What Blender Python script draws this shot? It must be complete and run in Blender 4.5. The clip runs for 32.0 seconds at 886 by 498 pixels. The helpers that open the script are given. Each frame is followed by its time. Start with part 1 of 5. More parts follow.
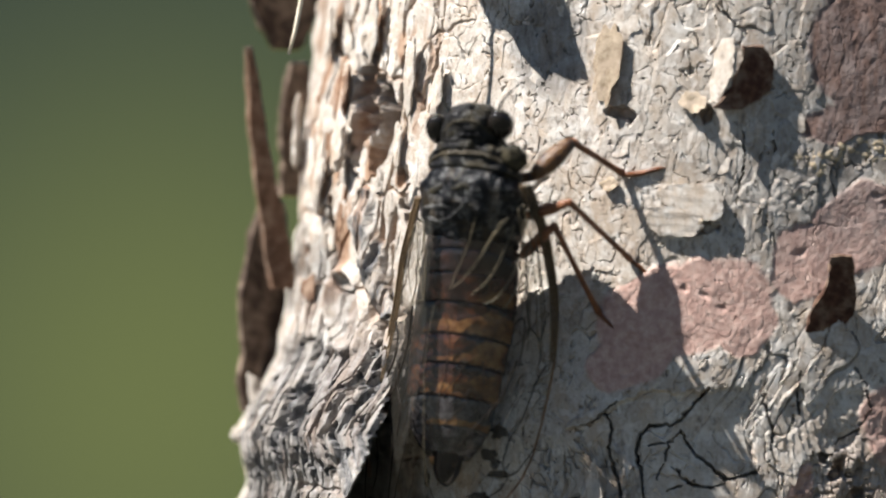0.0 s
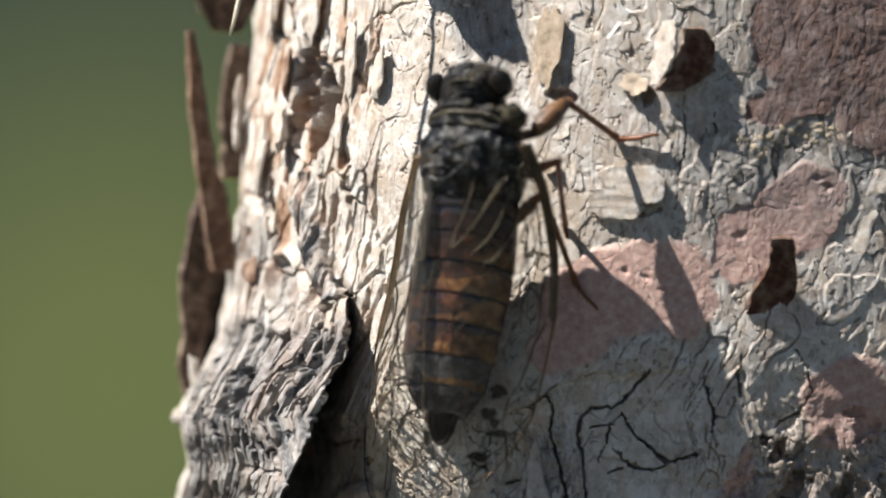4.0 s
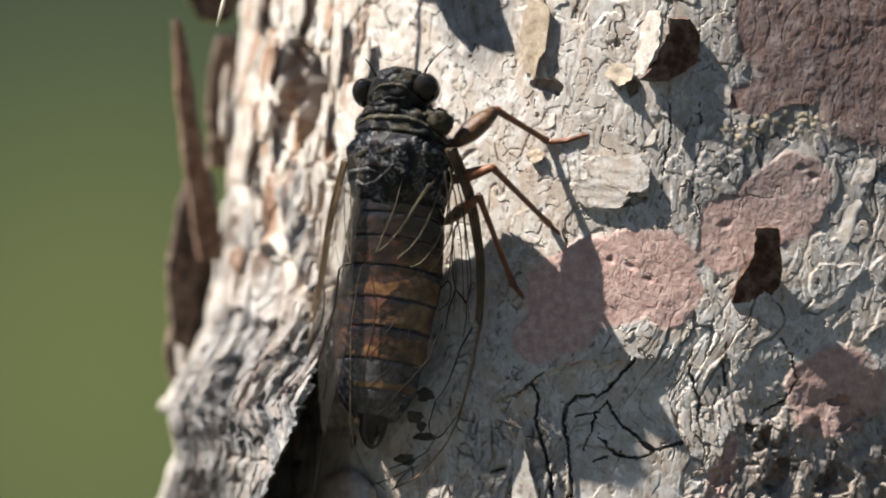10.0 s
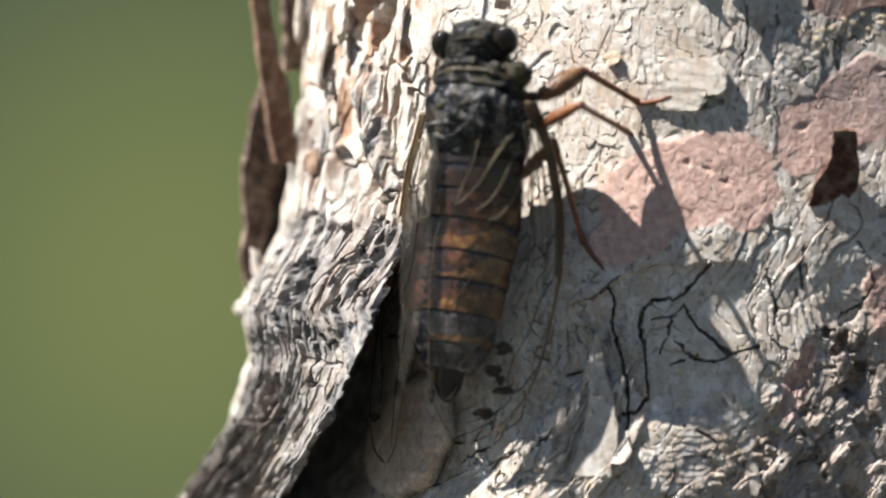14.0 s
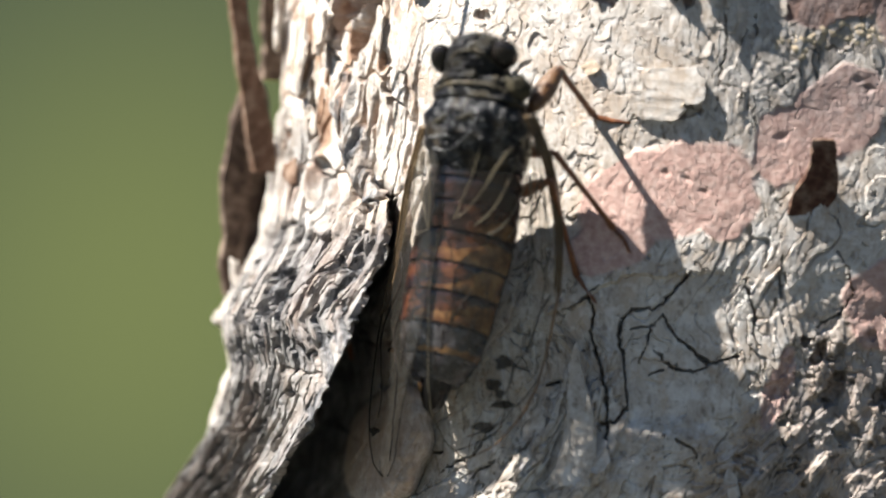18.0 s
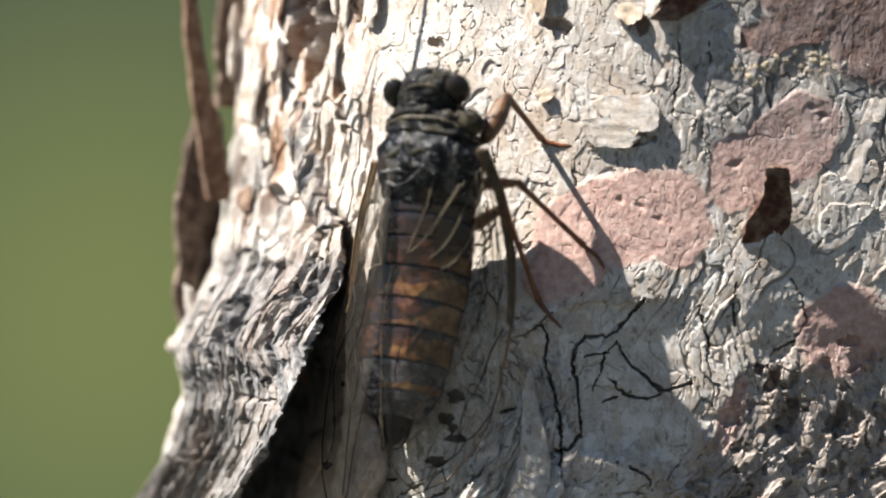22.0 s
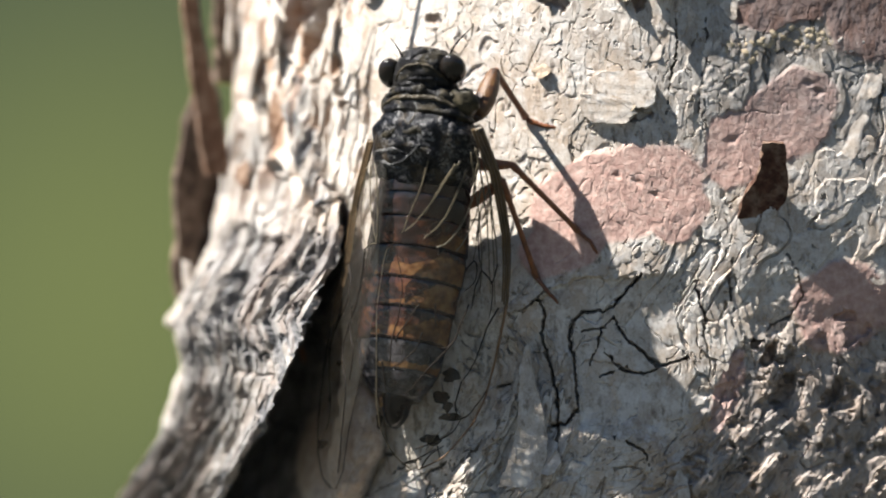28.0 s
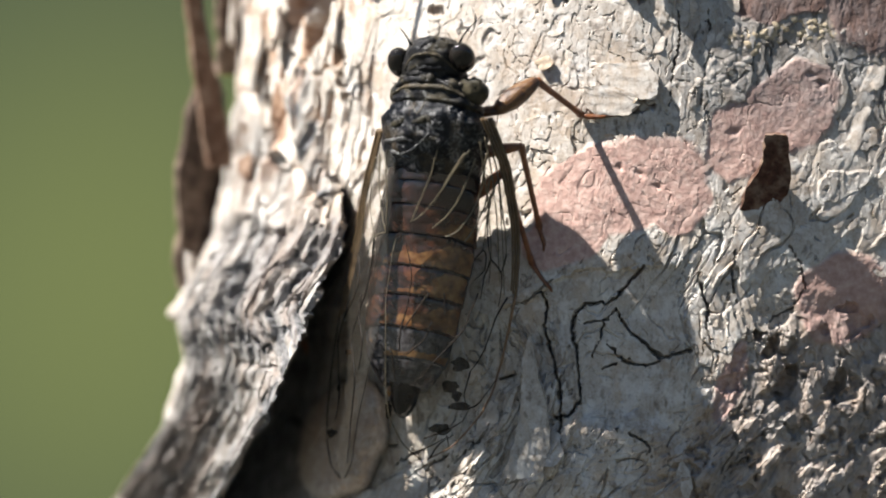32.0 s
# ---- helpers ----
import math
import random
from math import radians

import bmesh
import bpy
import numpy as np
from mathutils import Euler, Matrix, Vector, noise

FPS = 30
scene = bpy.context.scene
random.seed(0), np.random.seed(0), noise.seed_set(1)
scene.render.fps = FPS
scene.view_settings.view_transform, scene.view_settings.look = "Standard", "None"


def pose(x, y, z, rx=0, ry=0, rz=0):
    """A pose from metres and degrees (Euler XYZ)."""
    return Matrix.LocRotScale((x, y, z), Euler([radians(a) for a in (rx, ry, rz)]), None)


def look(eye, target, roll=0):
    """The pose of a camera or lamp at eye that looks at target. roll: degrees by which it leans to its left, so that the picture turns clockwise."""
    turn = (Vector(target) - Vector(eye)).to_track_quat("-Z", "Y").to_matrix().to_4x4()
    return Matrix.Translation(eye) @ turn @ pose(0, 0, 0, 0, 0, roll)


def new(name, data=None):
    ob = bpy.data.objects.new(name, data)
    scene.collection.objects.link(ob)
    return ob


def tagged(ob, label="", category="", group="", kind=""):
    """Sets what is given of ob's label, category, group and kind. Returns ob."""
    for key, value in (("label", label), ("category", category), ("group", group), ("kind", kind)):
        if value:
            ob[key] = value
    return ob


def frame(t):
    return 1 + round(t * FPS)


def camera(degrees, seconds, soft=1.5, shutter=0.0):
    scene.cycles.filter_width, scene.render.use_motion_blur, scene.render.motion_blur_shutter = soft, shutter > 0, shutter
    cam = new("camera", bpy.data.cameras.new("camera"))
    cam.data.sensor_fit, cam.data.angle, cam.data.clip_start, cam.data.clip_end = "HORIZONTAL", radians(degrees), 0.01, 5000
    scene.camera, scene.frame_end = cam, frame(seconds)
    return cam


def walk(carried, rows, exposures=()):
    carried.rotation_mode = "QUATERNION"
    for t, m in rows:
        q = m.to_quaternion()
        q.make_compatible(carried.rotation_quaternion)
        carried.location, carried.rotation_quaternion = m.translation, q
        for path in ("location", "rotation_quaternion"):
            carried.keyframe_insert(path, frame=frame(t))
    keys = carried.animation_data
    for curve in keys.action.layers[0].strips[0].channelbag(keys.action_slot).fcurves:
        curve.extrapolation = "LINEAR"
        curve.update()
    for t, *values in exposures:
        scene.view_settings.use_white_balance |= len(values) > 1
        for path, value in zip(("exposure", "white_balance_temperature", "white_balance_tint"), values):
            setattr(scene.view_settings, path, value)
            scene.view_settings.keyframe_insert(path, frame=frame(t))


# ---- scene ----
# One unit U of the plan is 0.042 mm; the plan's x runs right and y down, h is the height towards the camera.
from mathutils.bvhtree import BVHTree
U = 0.000042
DIST = 1.80
EYE = (0.0, -DIST, 0.0)


def spot(x, y, h):
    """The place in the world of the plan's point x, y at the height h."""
    k = U * (1 - h * U / DIST)
    return Vector(((x - 784) * k, -h * U, (441 - y) * k))


# The sharp plane lies on the bark's left slab at first and comes forward to the insect: the camera shifts along its axis by some millimetres.
SHARP_T = (0, 7.5, 8, 8.5, 9, 10.5, 11.2, 12, 13, 21, 21.5, 22, 22.5, 23, 32)
SHARP_H = (115, 115, 105, 25, -65, -65, -20, 80, 135, 135, 115, 75, -20, -65, -65)


def aim(dx, dy, t=0.0):
    eye, goal = Vector(EYE), Vector((-dx * U, 0.0, dy * U))
    return look(eye + (goal - eye).normalized() * float(np.interp(t, SHARP_T, SHARP_H)) * U, goal)


# ---- camera ----
cam = camera(math.degrees(2 * math.atan(784 * U / DIST)), 32.0, soft=2.0)
cam.data.dof.use_dof = True
cam.data.dof.focus_distance = DIST + 0.001
cam.data.dof.aperture_fstop = 17.5
walk(cam, [
    (0, aim(117.9, 200.1, 0)), (0.5, aim(123.3, 188.6, 0.5)), (1, aim(121, 194.7, 1)), (1.5, aim(116.4, 214.6, 1.5)), (2, aim(104.9, 214.6, 2)),
    (2.5, aim(66.6, 206.2, 2.5)), (3, aim(29.9, 226.1, 3)), (3.5, aim(19.2, 203.2, 3.5)), (4, aim(13.8, 168.7, 4)), (4.5, aim(-1.5, 138.1, 4.5)),
    (6.5, aim(-39.8, 177.9, 6.5)), (7, aim(-42.8, 181.7, 7)), (7.5, aim(-45.1, 186.3, 7.5)), (8, aim(-45.9, 191.6, 8)), (8.5, aim(-38.2, 177.1, 8.5)),
    (9, aim(-35.2, 163.3, 9)), (9.5, aim(-29.1, 157.2, 9.5)), (10, aim(-10.7, 149.6, 10)), (10.5, aim(18.4, 155.7, 10.5)), (11, aim(55.9, 150.3, 11)),
    (11.5, aim(85.1, 121.2, 11.5)), (12, aim(98.8, 97.5, 12)), (12.5, aim(114.9, 66.1, 12.5)), (13, aim(127.9, 12.5, 13)), (13.5, aim(125.6, -22, 13.5)),
    (15.5, aim(110.5, -20.4, 15.5)), (16, aim(104.4, 11.9, 16)), (16.5, aim(110.5, 13.4, 16.5)), (17, aim(109, 13.4, 17)), (17.5, aim(99, 2.6, 17.5)),
    (18, aim(86, -5, 18)), (18.5, aim(79.1, -2, 18.5)), (19, aim(76.8, 5.8, 19)), (19.5, aim(66.9, 6.5, 19.5)), (20, aim(59.2, 7.3, 20)),
    (20.5, aim(56.9, -5.8, 20.5)), (21, aim(45.4, -3.5, 21)), (21.5, aim(39.3, 16.5, 21.5)), (22, aim(4.9, 43.2, 22)), (22.5, aim(6.4, 44, 22.5)),
    (23, aim(8.6, 44, 23)), (23.5, aim(14.8, 44.8, 23.5)), (24, aim(14, 41, 24)), (24.5, aim(17.1, 19.5, 24.5)), (25, aim(15.6, 8.8, 25)),
    (25.5, aim(15.6, 8.8, 25.5)), (27.5, aim(1.8, -0.5, 27.5)), (28, aim(0.2, -0.5, 28)), (28.5, aim(-2.8, 1.1, 28.5)), (29, aim(3.3, 1.1, 29)),
    (29.5, aim(3.3, 10.3, 29.5)), (30, aim(1.8, 8.8, 30)), (30.5, aim(3.3, 8, 30.5)), (31, aim(3.3, 8, 31)), (31.5, aim(3.3, -9.6, 31.5)),
    (32, aim(4.9, -14.9, 32))
], exposures=[(0.0, 1.23), (11.0, 1.29), (16.0, 1.64), (22.0, 1.57), (32.0, 1.58)])

# ---- light ----
SUN_WAY = Vector((0.55, 0.215, -0.805)).normalized()
world = bpy.data.worlds.new("sky")
scene.world = world
world.use_nodes = True
wn = world.node_tree
sky = wn.nodes.new("ShaderNodeTexSky")
sky.sky_type = "NISHITA"
sky.sun_disc = False
sky.dust_density = 0.05
sky.ozone_density = 6.0
sky.sun_elevation = math.asin(-SUN_WAY.z)
sky.sun_rotation = math.atan2(-SUN_WAY.x, -SUN_WAY.y)
wn.nodes["Background"].inputs["Strength"].default_value = 0.027
wn.links.new(sky.outputs["Color"], wn.nodes["Background"].inputs["Color"])
sun = new("sun", bpy.data.lights.new("sun", "SUN"))
sun.data.energy = 5.0
sun.data.angle = radians(0.55)
sun.data.color = (1.0, 0.965, 0.925)
sun.matrix_world = look((-0.6, -0.3, 0.8), Vector((-0.6, -0.3, 0.8)) + SUN_WAY)


# ---- materials ----
class Mat:
    """A node material with short ways to its nodes."""

    def __init__(self, name, rough=0.7, metal=0.0, spec=0.4):
        self.m = bpy.data.materials.new(name)
        self.m.use_nodes = True
        self.t = self.m.node_tree
        self.b = self.t.nodes["Principled BSDF"]
        self.b.inputs["Roughness"].default_value = rough
        self.b.inputs["Metallic"].default_value = metal
        self.b.inputs["Specular IOR Level"].default_value = spec
        self.co = self.t.nodes.new("ShaderNodeMapping")
        self.co.inputs["Scale"].default_value = (1 / U, 1 / U, 1 / U)
        tc = self.t.nodes.new("ShaderNodeTexCoord")
        self.t.links.new(tc.outputs["Object"], self.co.inputs["Vector"])

    def link(self, a, b):
        self.t.links.new(a, b)

    def noise(self, scale, detail=4, rough=0.55, stretch=None, distort=0.0):
        n = self.t.nodes.new("ShaderNodeTexNoise")
        n.inputs["Scale"].default_value = scale
        n.inputs["Detail"].default_value = detail
        n.inputs["Roughness"].default_value = rough
        n.inputs["Distortion"].default_value = distort
        src = self.co.outputs["Vector"]
        if stretch:
            mp = self.t.nodes.new("ShaderNodeMapping")
            mp.inputs["Scale"].default_value = stretch
            self.link(src, mp.inputs["Vector"])
            src = mp.outputs["Vector"]
        self.link(src, n.inputs["Vector"])
        return n.outputs["Fac"]

    def ramp(self, src, stops):
        r = self.t.nodes.new("ShaderNodeValToRGB")
        els = r.color_ramp.elements
        while len(els) < len(stops):
            els.new(0.5)
        for e, (p, c) in zip(els, stops):
            e.position = p
            e.color = (*c, 1) if len(c) == 3 else c
        self.link(src, r.inputs["Fac"])
        return r.outputs["Color"]

    def mix(self, fac, a, b, kind="MIX"):
        n = self.t.nodes.new("ShaderNodeMix")
        n.data_type = "RGBA"
        n.blend_type = kind
        for key, v in (("Factor", fac), ("A", a), ("B", b)):
            i = [s for s in n.inputs if s.name == key and s.type == ("VALUE" if key == "Factor" else "RGBA")][0]
            if isinstance(v, bpy.types.NodeSocket):
                self.link(v, i)
            else:
                i.default_value = (*v, 1) if isinstance(v, tuple) else v
        return [s for s in n.outputs if s.type == "RGBA"][0]

    def math(self, op, a, b=0.0, clamp=False):
        n = self.t.nodes.new("ShaderNodeMath")
        n.operation = op
        n.use_clamp = clamp
        for i, v in enumerate((a, b)):
            if isinstance(v, bpy.types.NodeSocket):
                self.link(v, n.inputs[i])
            else:
                n.inputs[i].default_value = v
        return n.outputs[0]

    def color(self, src):
        self.link(src, self.b.inputs["Base Color"])

    def bump(self, src, depth, strength=1.0):
        n = self.t.nodes.new("ShaderNodeBump")
        n.inputs["Distance"].default_value = depth * U
        n.inputs["Strength"].default_value = strength
        self.link(src, n.inputs["Height"])
        self.link(n.outputs["Normal"], self.b.inputs["Normal"])

    def random(self):
        return self.t.nodes.new("ShaderNodeObjectInfo").outputs["Random"]


GREY = [(0.25, (0.21, 0.165, 0.125)), (0.42, (0.41, 0.355, 0.30)), (0.6, (0.56, 0.52, 0.465)), (0.8, (0.66, 0.63, 0.585))]


def bark_material(name, marked=True):
    m = Mat(name, 0.88, spec=0.25)
    large = m.noise(0.012, 5, 0.6)
    fine = m.noise(0.11, 6, 0.7, (1.0, 1.0, 0.5))
    grain = m.noise(0.32, 4, 0.7)
    base = m.ramp(m.math("ADD", m.math("MULTIPLY", large, 0.5), m.math("MULTIPLY", fine, 0.5)), GREY)
    speck = m.ramp(grain, [(0.34, (0.52, 0.47, 0.42)), (0.48, (1, 1, 1))])
    base = m.mix(0.75, base, speck, "MULTIPLY")
    warm = m.ramp(m.noise(0.022, 6, 0.65, (1, 1, 0.5)), [(0.48, (0, 0, 0)), (0.62, (1, 1, 1))])
    base = m.mix(m.math("MULTIPLY", warm, 0.6), base, (0.44, 0.34, 0.25))
    ash = m.ramp(m.noise(0.035, 6, 0.68), [(0.5, (0, 0, 0)), (0.6, (1, 1, 1))])
    base = m.mix(m.math("MULTIPLY", ash, 0.45), base, (0.74, 0.725, 0.69))
    dirt = m.ramp(m.noise(0.075, 6, 0.7, (1, 1, 0.45)), [(0.36, (1, 1, 1)), (0.44, (0, 0, 0))])
    base = m.mix(m.math("MULTIPLY", dirt, 0.65), base, (0.13, 0.10, 0.075))
    at = m.t.nodes.new("ShaderNodeAttribute")
    at.attribute_name = "marks"
    sp = m.t.nodes.new("ShaderNodeSeparateColor")
    m.link(at.outputs["Color"], sp.inputs["Color"])
    pinkish = m.ramp(m.noise(0.07, 6, 0.7), [(0.3, (0.36, 0.215, 0.18)), (0.5, (0.50, 0.335, 0.28)), (0.68, (0.62, 0.46, 0.39))])
    base = m.mix(sp.outputs["Red"], base, pinkish)
    umber = m.ramp(m.noise(0.05, 6, 0.7), [(0.3, (0.11, 0.055, 0.040)), (0.5, (0.22, 0.115, 0.082)), (0.7, (0.32, 0.19, 0.14))])
    if marked:
        base = m.mix(at.outputs["Alpha"], base, umber)
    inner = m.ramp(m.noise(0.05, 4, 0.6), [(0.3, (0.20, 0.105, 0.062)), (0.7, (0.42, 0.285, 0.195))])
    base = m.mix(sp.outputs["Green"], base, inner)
    # dark tone for black lichen, and for shade painted into hollows and the slab
    lichen_shade = m.ramp(m.noise(0.06, 5, 0.65, (1, 1, 0.4)), [(0.40, (0.05, 0.05, 0.051)), (0.64, (0.25, 0.245, 0.242))])
    base = m.mix(sp.outputs["Blue"], base, lichen_shade)
    m.color(base)
    scaly = m.t.nodes.new("ShaderNodeTexVoronoi")
    scaly.feature = "DISTANCE_TO_EDGE"
    scaly.inputs["Scale"].default_value = 0.045
    warp = m.t.nodes.new("ShaderNodeVectorMath")
    warp.operation = "MULTIPLY_ADD"
    big = m.t.nodes.new("ShaderNodeTexNoise")
    big.inputs["Scale"].default_value = 0.05
    big.inputs["Detail"].default_value = 4.0
    m.link(m.co.outputs["Vector"], big.inputs["Vector"])
    m.link(big.outputs["Color"], warp.inputs[0])
    warp.inputs[1].default_value = (34, 34, 34)
    squeeze = m.t.nodes.new("ShaderNodeMapping")
    squeeze.inputs["Scale"].default_value = (1.0, 1.0, 0.5)
    m.link(m.co.outputs["Vector"], squeeze.inputs["Vector"])
    m.link(squeeze.outputs["Vector"], warp.inputs[2])
    m.link(warp.outputs["Vector"], scaly.inputs["Vector"])
    edge = m.ramp(scaly.outputs["Distance"], [(0.0, (0, 0, 0)), (0.05, (1, 1, 1))])
    plain = m.math("SUBTRACT", 1.0, sp.outputs["Red"], True)
    rel = m.math("ADD", m.math("MULTIPLY", m.noise(0.14, 6, 0.72, (1, 1, 0.7)), 0.7), m.math("MULTIPLY", m.noise(0.3, 4, 0.7, (1, 1, 0.7)), 1.0))
    m.bump(m.math("ADD", rel, m.math("MULTIPLY", m.math("MULTIPLY", edge, plain), 0.15)), 1.25)
    return m.m


def flake_material(name, stops, rough=0.85):
    m = Mat(name, rough, spec=0.25)
    f = m.noise(0.06, 6, 0.68, (1.0, 0.45, 1.0))
    f = m.math("ADD", f, m.math("MULTIPLY", m.math("SUBTRACT", m.random(), 0.5), 0.16))
    c = m.ramp(f, stops)
    c = m.mix(0.5, c, m.ramp(m.noise(0.33, 4, 0.7), [(0.33, (0.5, 0.46, 0.42)), (0.52, (1, 1, 1))]), "MULTIPLY")
    c = m.mix(m.math("MULTIPLY", m.ramp(m.noise(0.03, 4, 0.6), [(0.45, (0, 0, 0)), (0.62, (1, 1, 1))]), 0.4), c, (0.36, 0.27, 0.20))
    m.color(c)
    m.bump(m.noise(0.2, 6, 0.7, (1, 0.5, 1)), 1.8)
    return m.m


BARK = bark_material("pine_bark")
FLAKE = bark_material("bark_scale", False)
BROWN = flake_material("brown_flake", [(0.3, (0.09, 0.05, 0.03)), (0.5, (0.17, 0.10, 0.065)), (0.72, (0.26, 0.18, 0.13))])
RUST = flake_material("rust_flake", [(0.3, (0.18, 0.07, 0.035)), (0.5, (0.33, 0.16, 0.085)), (0.72, (0.42, 0.26, 0.17))])
# brown flake darkened in its colour to stand in for shade
SHADED = flake_material("shaded_flake", [(0.3, (0.03, 0.02, 0.015)), (0.5, (0.065, 0.042, 0.03)), (0.72, (0.11, 0.08, 0.06))])
TAN = flake_material("tan_scale", [(0.3, (0.20, 0.15, 0.10)), (0.5, (0.34, 0.275, 0.20)), (0.72, (0.48, 0.41, 0.325))])
UMBER = flake_material("umber_flake", [(0.3, (0.04, 0.018, 0.012)), (0.5, (0.085, 0.038, 0.024)), (0.72, (0.15, 0.075, 0.045))])
RESIN = flake_material("resin", [(0.3, (0.33, 0.25, 0.16)), (0.5, (0.50, 0.41, 0.27)), (0.72, (0.60, 0.53, 0.38))], 0.6)


# ---- noise for the bark ----
def hashed(ix, iy, seed):
    h = (ix.astype(np.int64) * 374761393 + iy.astype(np.int64) * 668265263 + seed * 974634777) & 0xFFFFFFFF
    h = ((h ^ (h >> 13)) * 1274126177) & 0xFFFFFFFF
    return ((h ^ (h >> 16)) & 0xFFFFFF) / float(0x1000000)


def value(x, y, seed=0):
    ix, iy = np.floor(x), np.floor(y)
    fx, fy = x - ix, y - iy
    fx, fy = fx * fx * (3 - 2 * fx), fy * fy * (3 - 2 * fy)
    a, b = hashed(ix, iy, seed), hashed(ix + 1, iy, seed)
    c, d = hashed(ix, iy + 1, seed), hashed(ix + 1, iy + 1, seed)
    return (a + (b - a) * fx) * (1 - fy) + (c + (d - c) * fx) * fy


def fbm(x, y, octaves=4, seed=0, gain=0.5):
    out, amp, tot = 0.0, 1.0, 0.0
    for k in range(octaves):
        out = out + amp * value(x, y, seed + 17 * k)
        tot += amp
        amp *= gain
        x, y = x * 2.03 + 3.7, y * 2.03 + 9.1
    return out / tot


def cells(x, y, seed=0):
    """Distances to the nearest and the second feature point, and the nearest one's random value."""
    ix, iy = np.floor(x), np.floor(y)
    f1, f2, who = np.full(x.shape, 9.0), np.full(x.shape, 9.0), np.zeros(x.shape)
    for i in (-1, 0, 1):
        for j in (-1, 0, 1):
            px, py = ix + i + hashed(ix + i, iy + j, seed), iy + j + hashed(ix + i, iy + j, seed + 1)
            d = np.hypot(px - x, py - y)
            r = hashed(ix + i, iy + j, seed + 2)
            near = d < f1
            f2 = np.where(near, f1, np.minimum(f2, d))
            who = np.where(near, r, who)
            f1 = np.where(near, d, f1)
    return f1, f2, who


def step(a, b, x):
    t = np.clip((x - a) / (b - a), 0, 1)
    return t * t * (3 - 2 * t)


def to_line(x, y, pts):
    """Distance to a line through the points, and the share of the way along it."""
    best, along, n = np.full(x.shape, 1e9), np.zeros(x.shape), len(pts) - 1
    for k in range(n):
        (ax, ay), (bx, by) = pts[k], pts[k + 1]
        vx, vy = bx - ax, by - ay
        t = np.clip(((x - ax) * vx + (y - ay) * vy) / (vx * vx + vy * vy), 0, 1)
        d = np.hypot(x - ax - t * vx, y - ay - t * vy)
        along = np.where(d < best, (k + t) / n, along)
        best = np.minimum(best, d)
    return best, along


def blot(x, y, cx, cy, rx, ry, turn=0.0):
    """Below 1 inside an oval."""
    c, s = math.cos(radians(turn)), math.sin(radians(turn))
    return np.hypot(((x - cx) * c + (y - cy) * s) / rx, ((y - cy) * c - (x - cx) * s) / ry)


# ---- the trunk ----
# The trunk's cross-section: its face's turn to the left, in degrees, by the way round it.
TURN_S = (-420, -150, 0, 60, 150, 300, 480, 640, 760, 880, 1080, 1300, 1500, 1700, 1900, 2250)
TURN_A = (165, 118, 90, 70, 57, 46, 35, 24, 16, 6, -4, -8, -10, -15, -36, -84)
PRO_S = np.linspace(-420, 2250, 5341)
PRO_A = np.radians(np.interp(PRO_S, TURN_S, TURN_A))
PRO_X = np.concatenate([[0], np.cumsum(0.5 * (np.cos(PRO_A[1:]) + np.cos(PRO_A[:-1])) * np.diff(PRO_S))])
PRO_H = np.concatenate([[0], np.cumsum(0.5 * (np.sin(PRO_A[1:]) + np.sin(PRO_A[:-1])) * np.diff(PRO_S))])
PRO_X -= np.interp(0, PRO_S, PRO_X)
PRO_H -= PRO_H.max()
SEEN = PRO_S >= 0
LIMB_Y = (-400, -250, -100, 50, 150, 300, 430, 520, 570, 650, 740, 820, 900, 1000)
LIMB_X = (465, 460, 450, 424, 412, 403, 376, 322, 298, 316, 292, 246, 192, 140)
SLAB_Y = (240, 300, 350, 370, 450, 550, 650, 740, 830, 900, 1000)
SLAB_X = (540, 566, 592, 600, 588, 545, 512, 470, 412, 372, 300)
CRACKS = [
    [(1135, 487), (1085, 543), (1068, 552), (1030, 552), (1012, 575), (1005, 600), (1018, 650), (1020, 728), (1000, 752), (978, 752)],
    [(1085, 560), (1110, 600), (1140, 625), (1168, 648), (1180, 645), (1218, 635)],
    [(1090, 560), (1064, 580), (1060, 610), (1045, 640), (1042, 650)],
    [(1064, 615), (1100, 655), (1140, 662), (1172, 650)],
    [(1060, 668), (1080, 660), (1110, 652)],
    [(1008, 598), (1040, 585), (1076, 578)],
    [(950, 530), (962, 545), (958, 600), (975, 660), (985, 700), (988, 760), (984, 810)],
    [(1078, 770), (1110, 785), (1140, 800), (1150, 825)],
    [(890, 560), (930, 545), (985, 500)],
    [(655, 815), (700, 800)], [(690, 840), (720, 820), (745, 812)], [(730, 860), (770, 830), (800, 815)],
    [(780, 850), (850, 790), (885, 740)],
    [(870, 690), (905, 675)],
    [(1325, 620), (1345, 590), (1400, 560), (1420, 520), (1412, 480), (1395, 450)],
    [(1240, 640), (1250, 560), (1230, 500), (1240, 460)], [(1300, 560), (1290, 500), (1300, 450)],
    [(1195, 20), (1200, 80), (1190, 130), (1180, 200)], [(1250, 30), (1252, 100), (1240, 160), (1235, 230)],
]
PINK = [(1090, 345, 165, 82, -16), (1000, 425, 85, 55, -35), (1200, 370, 55, 60, 0), (1395, 205, 100, 72, -35), (1305, 265, 62, 70, 0),
        (1490, 545, 85, 85, 20), (1440, -110, 130, 115, 0), (1560, -20, 110, 130, 0), (1390, 10, 95, 40, -15), (1288, 690, 20, 80, 18)]
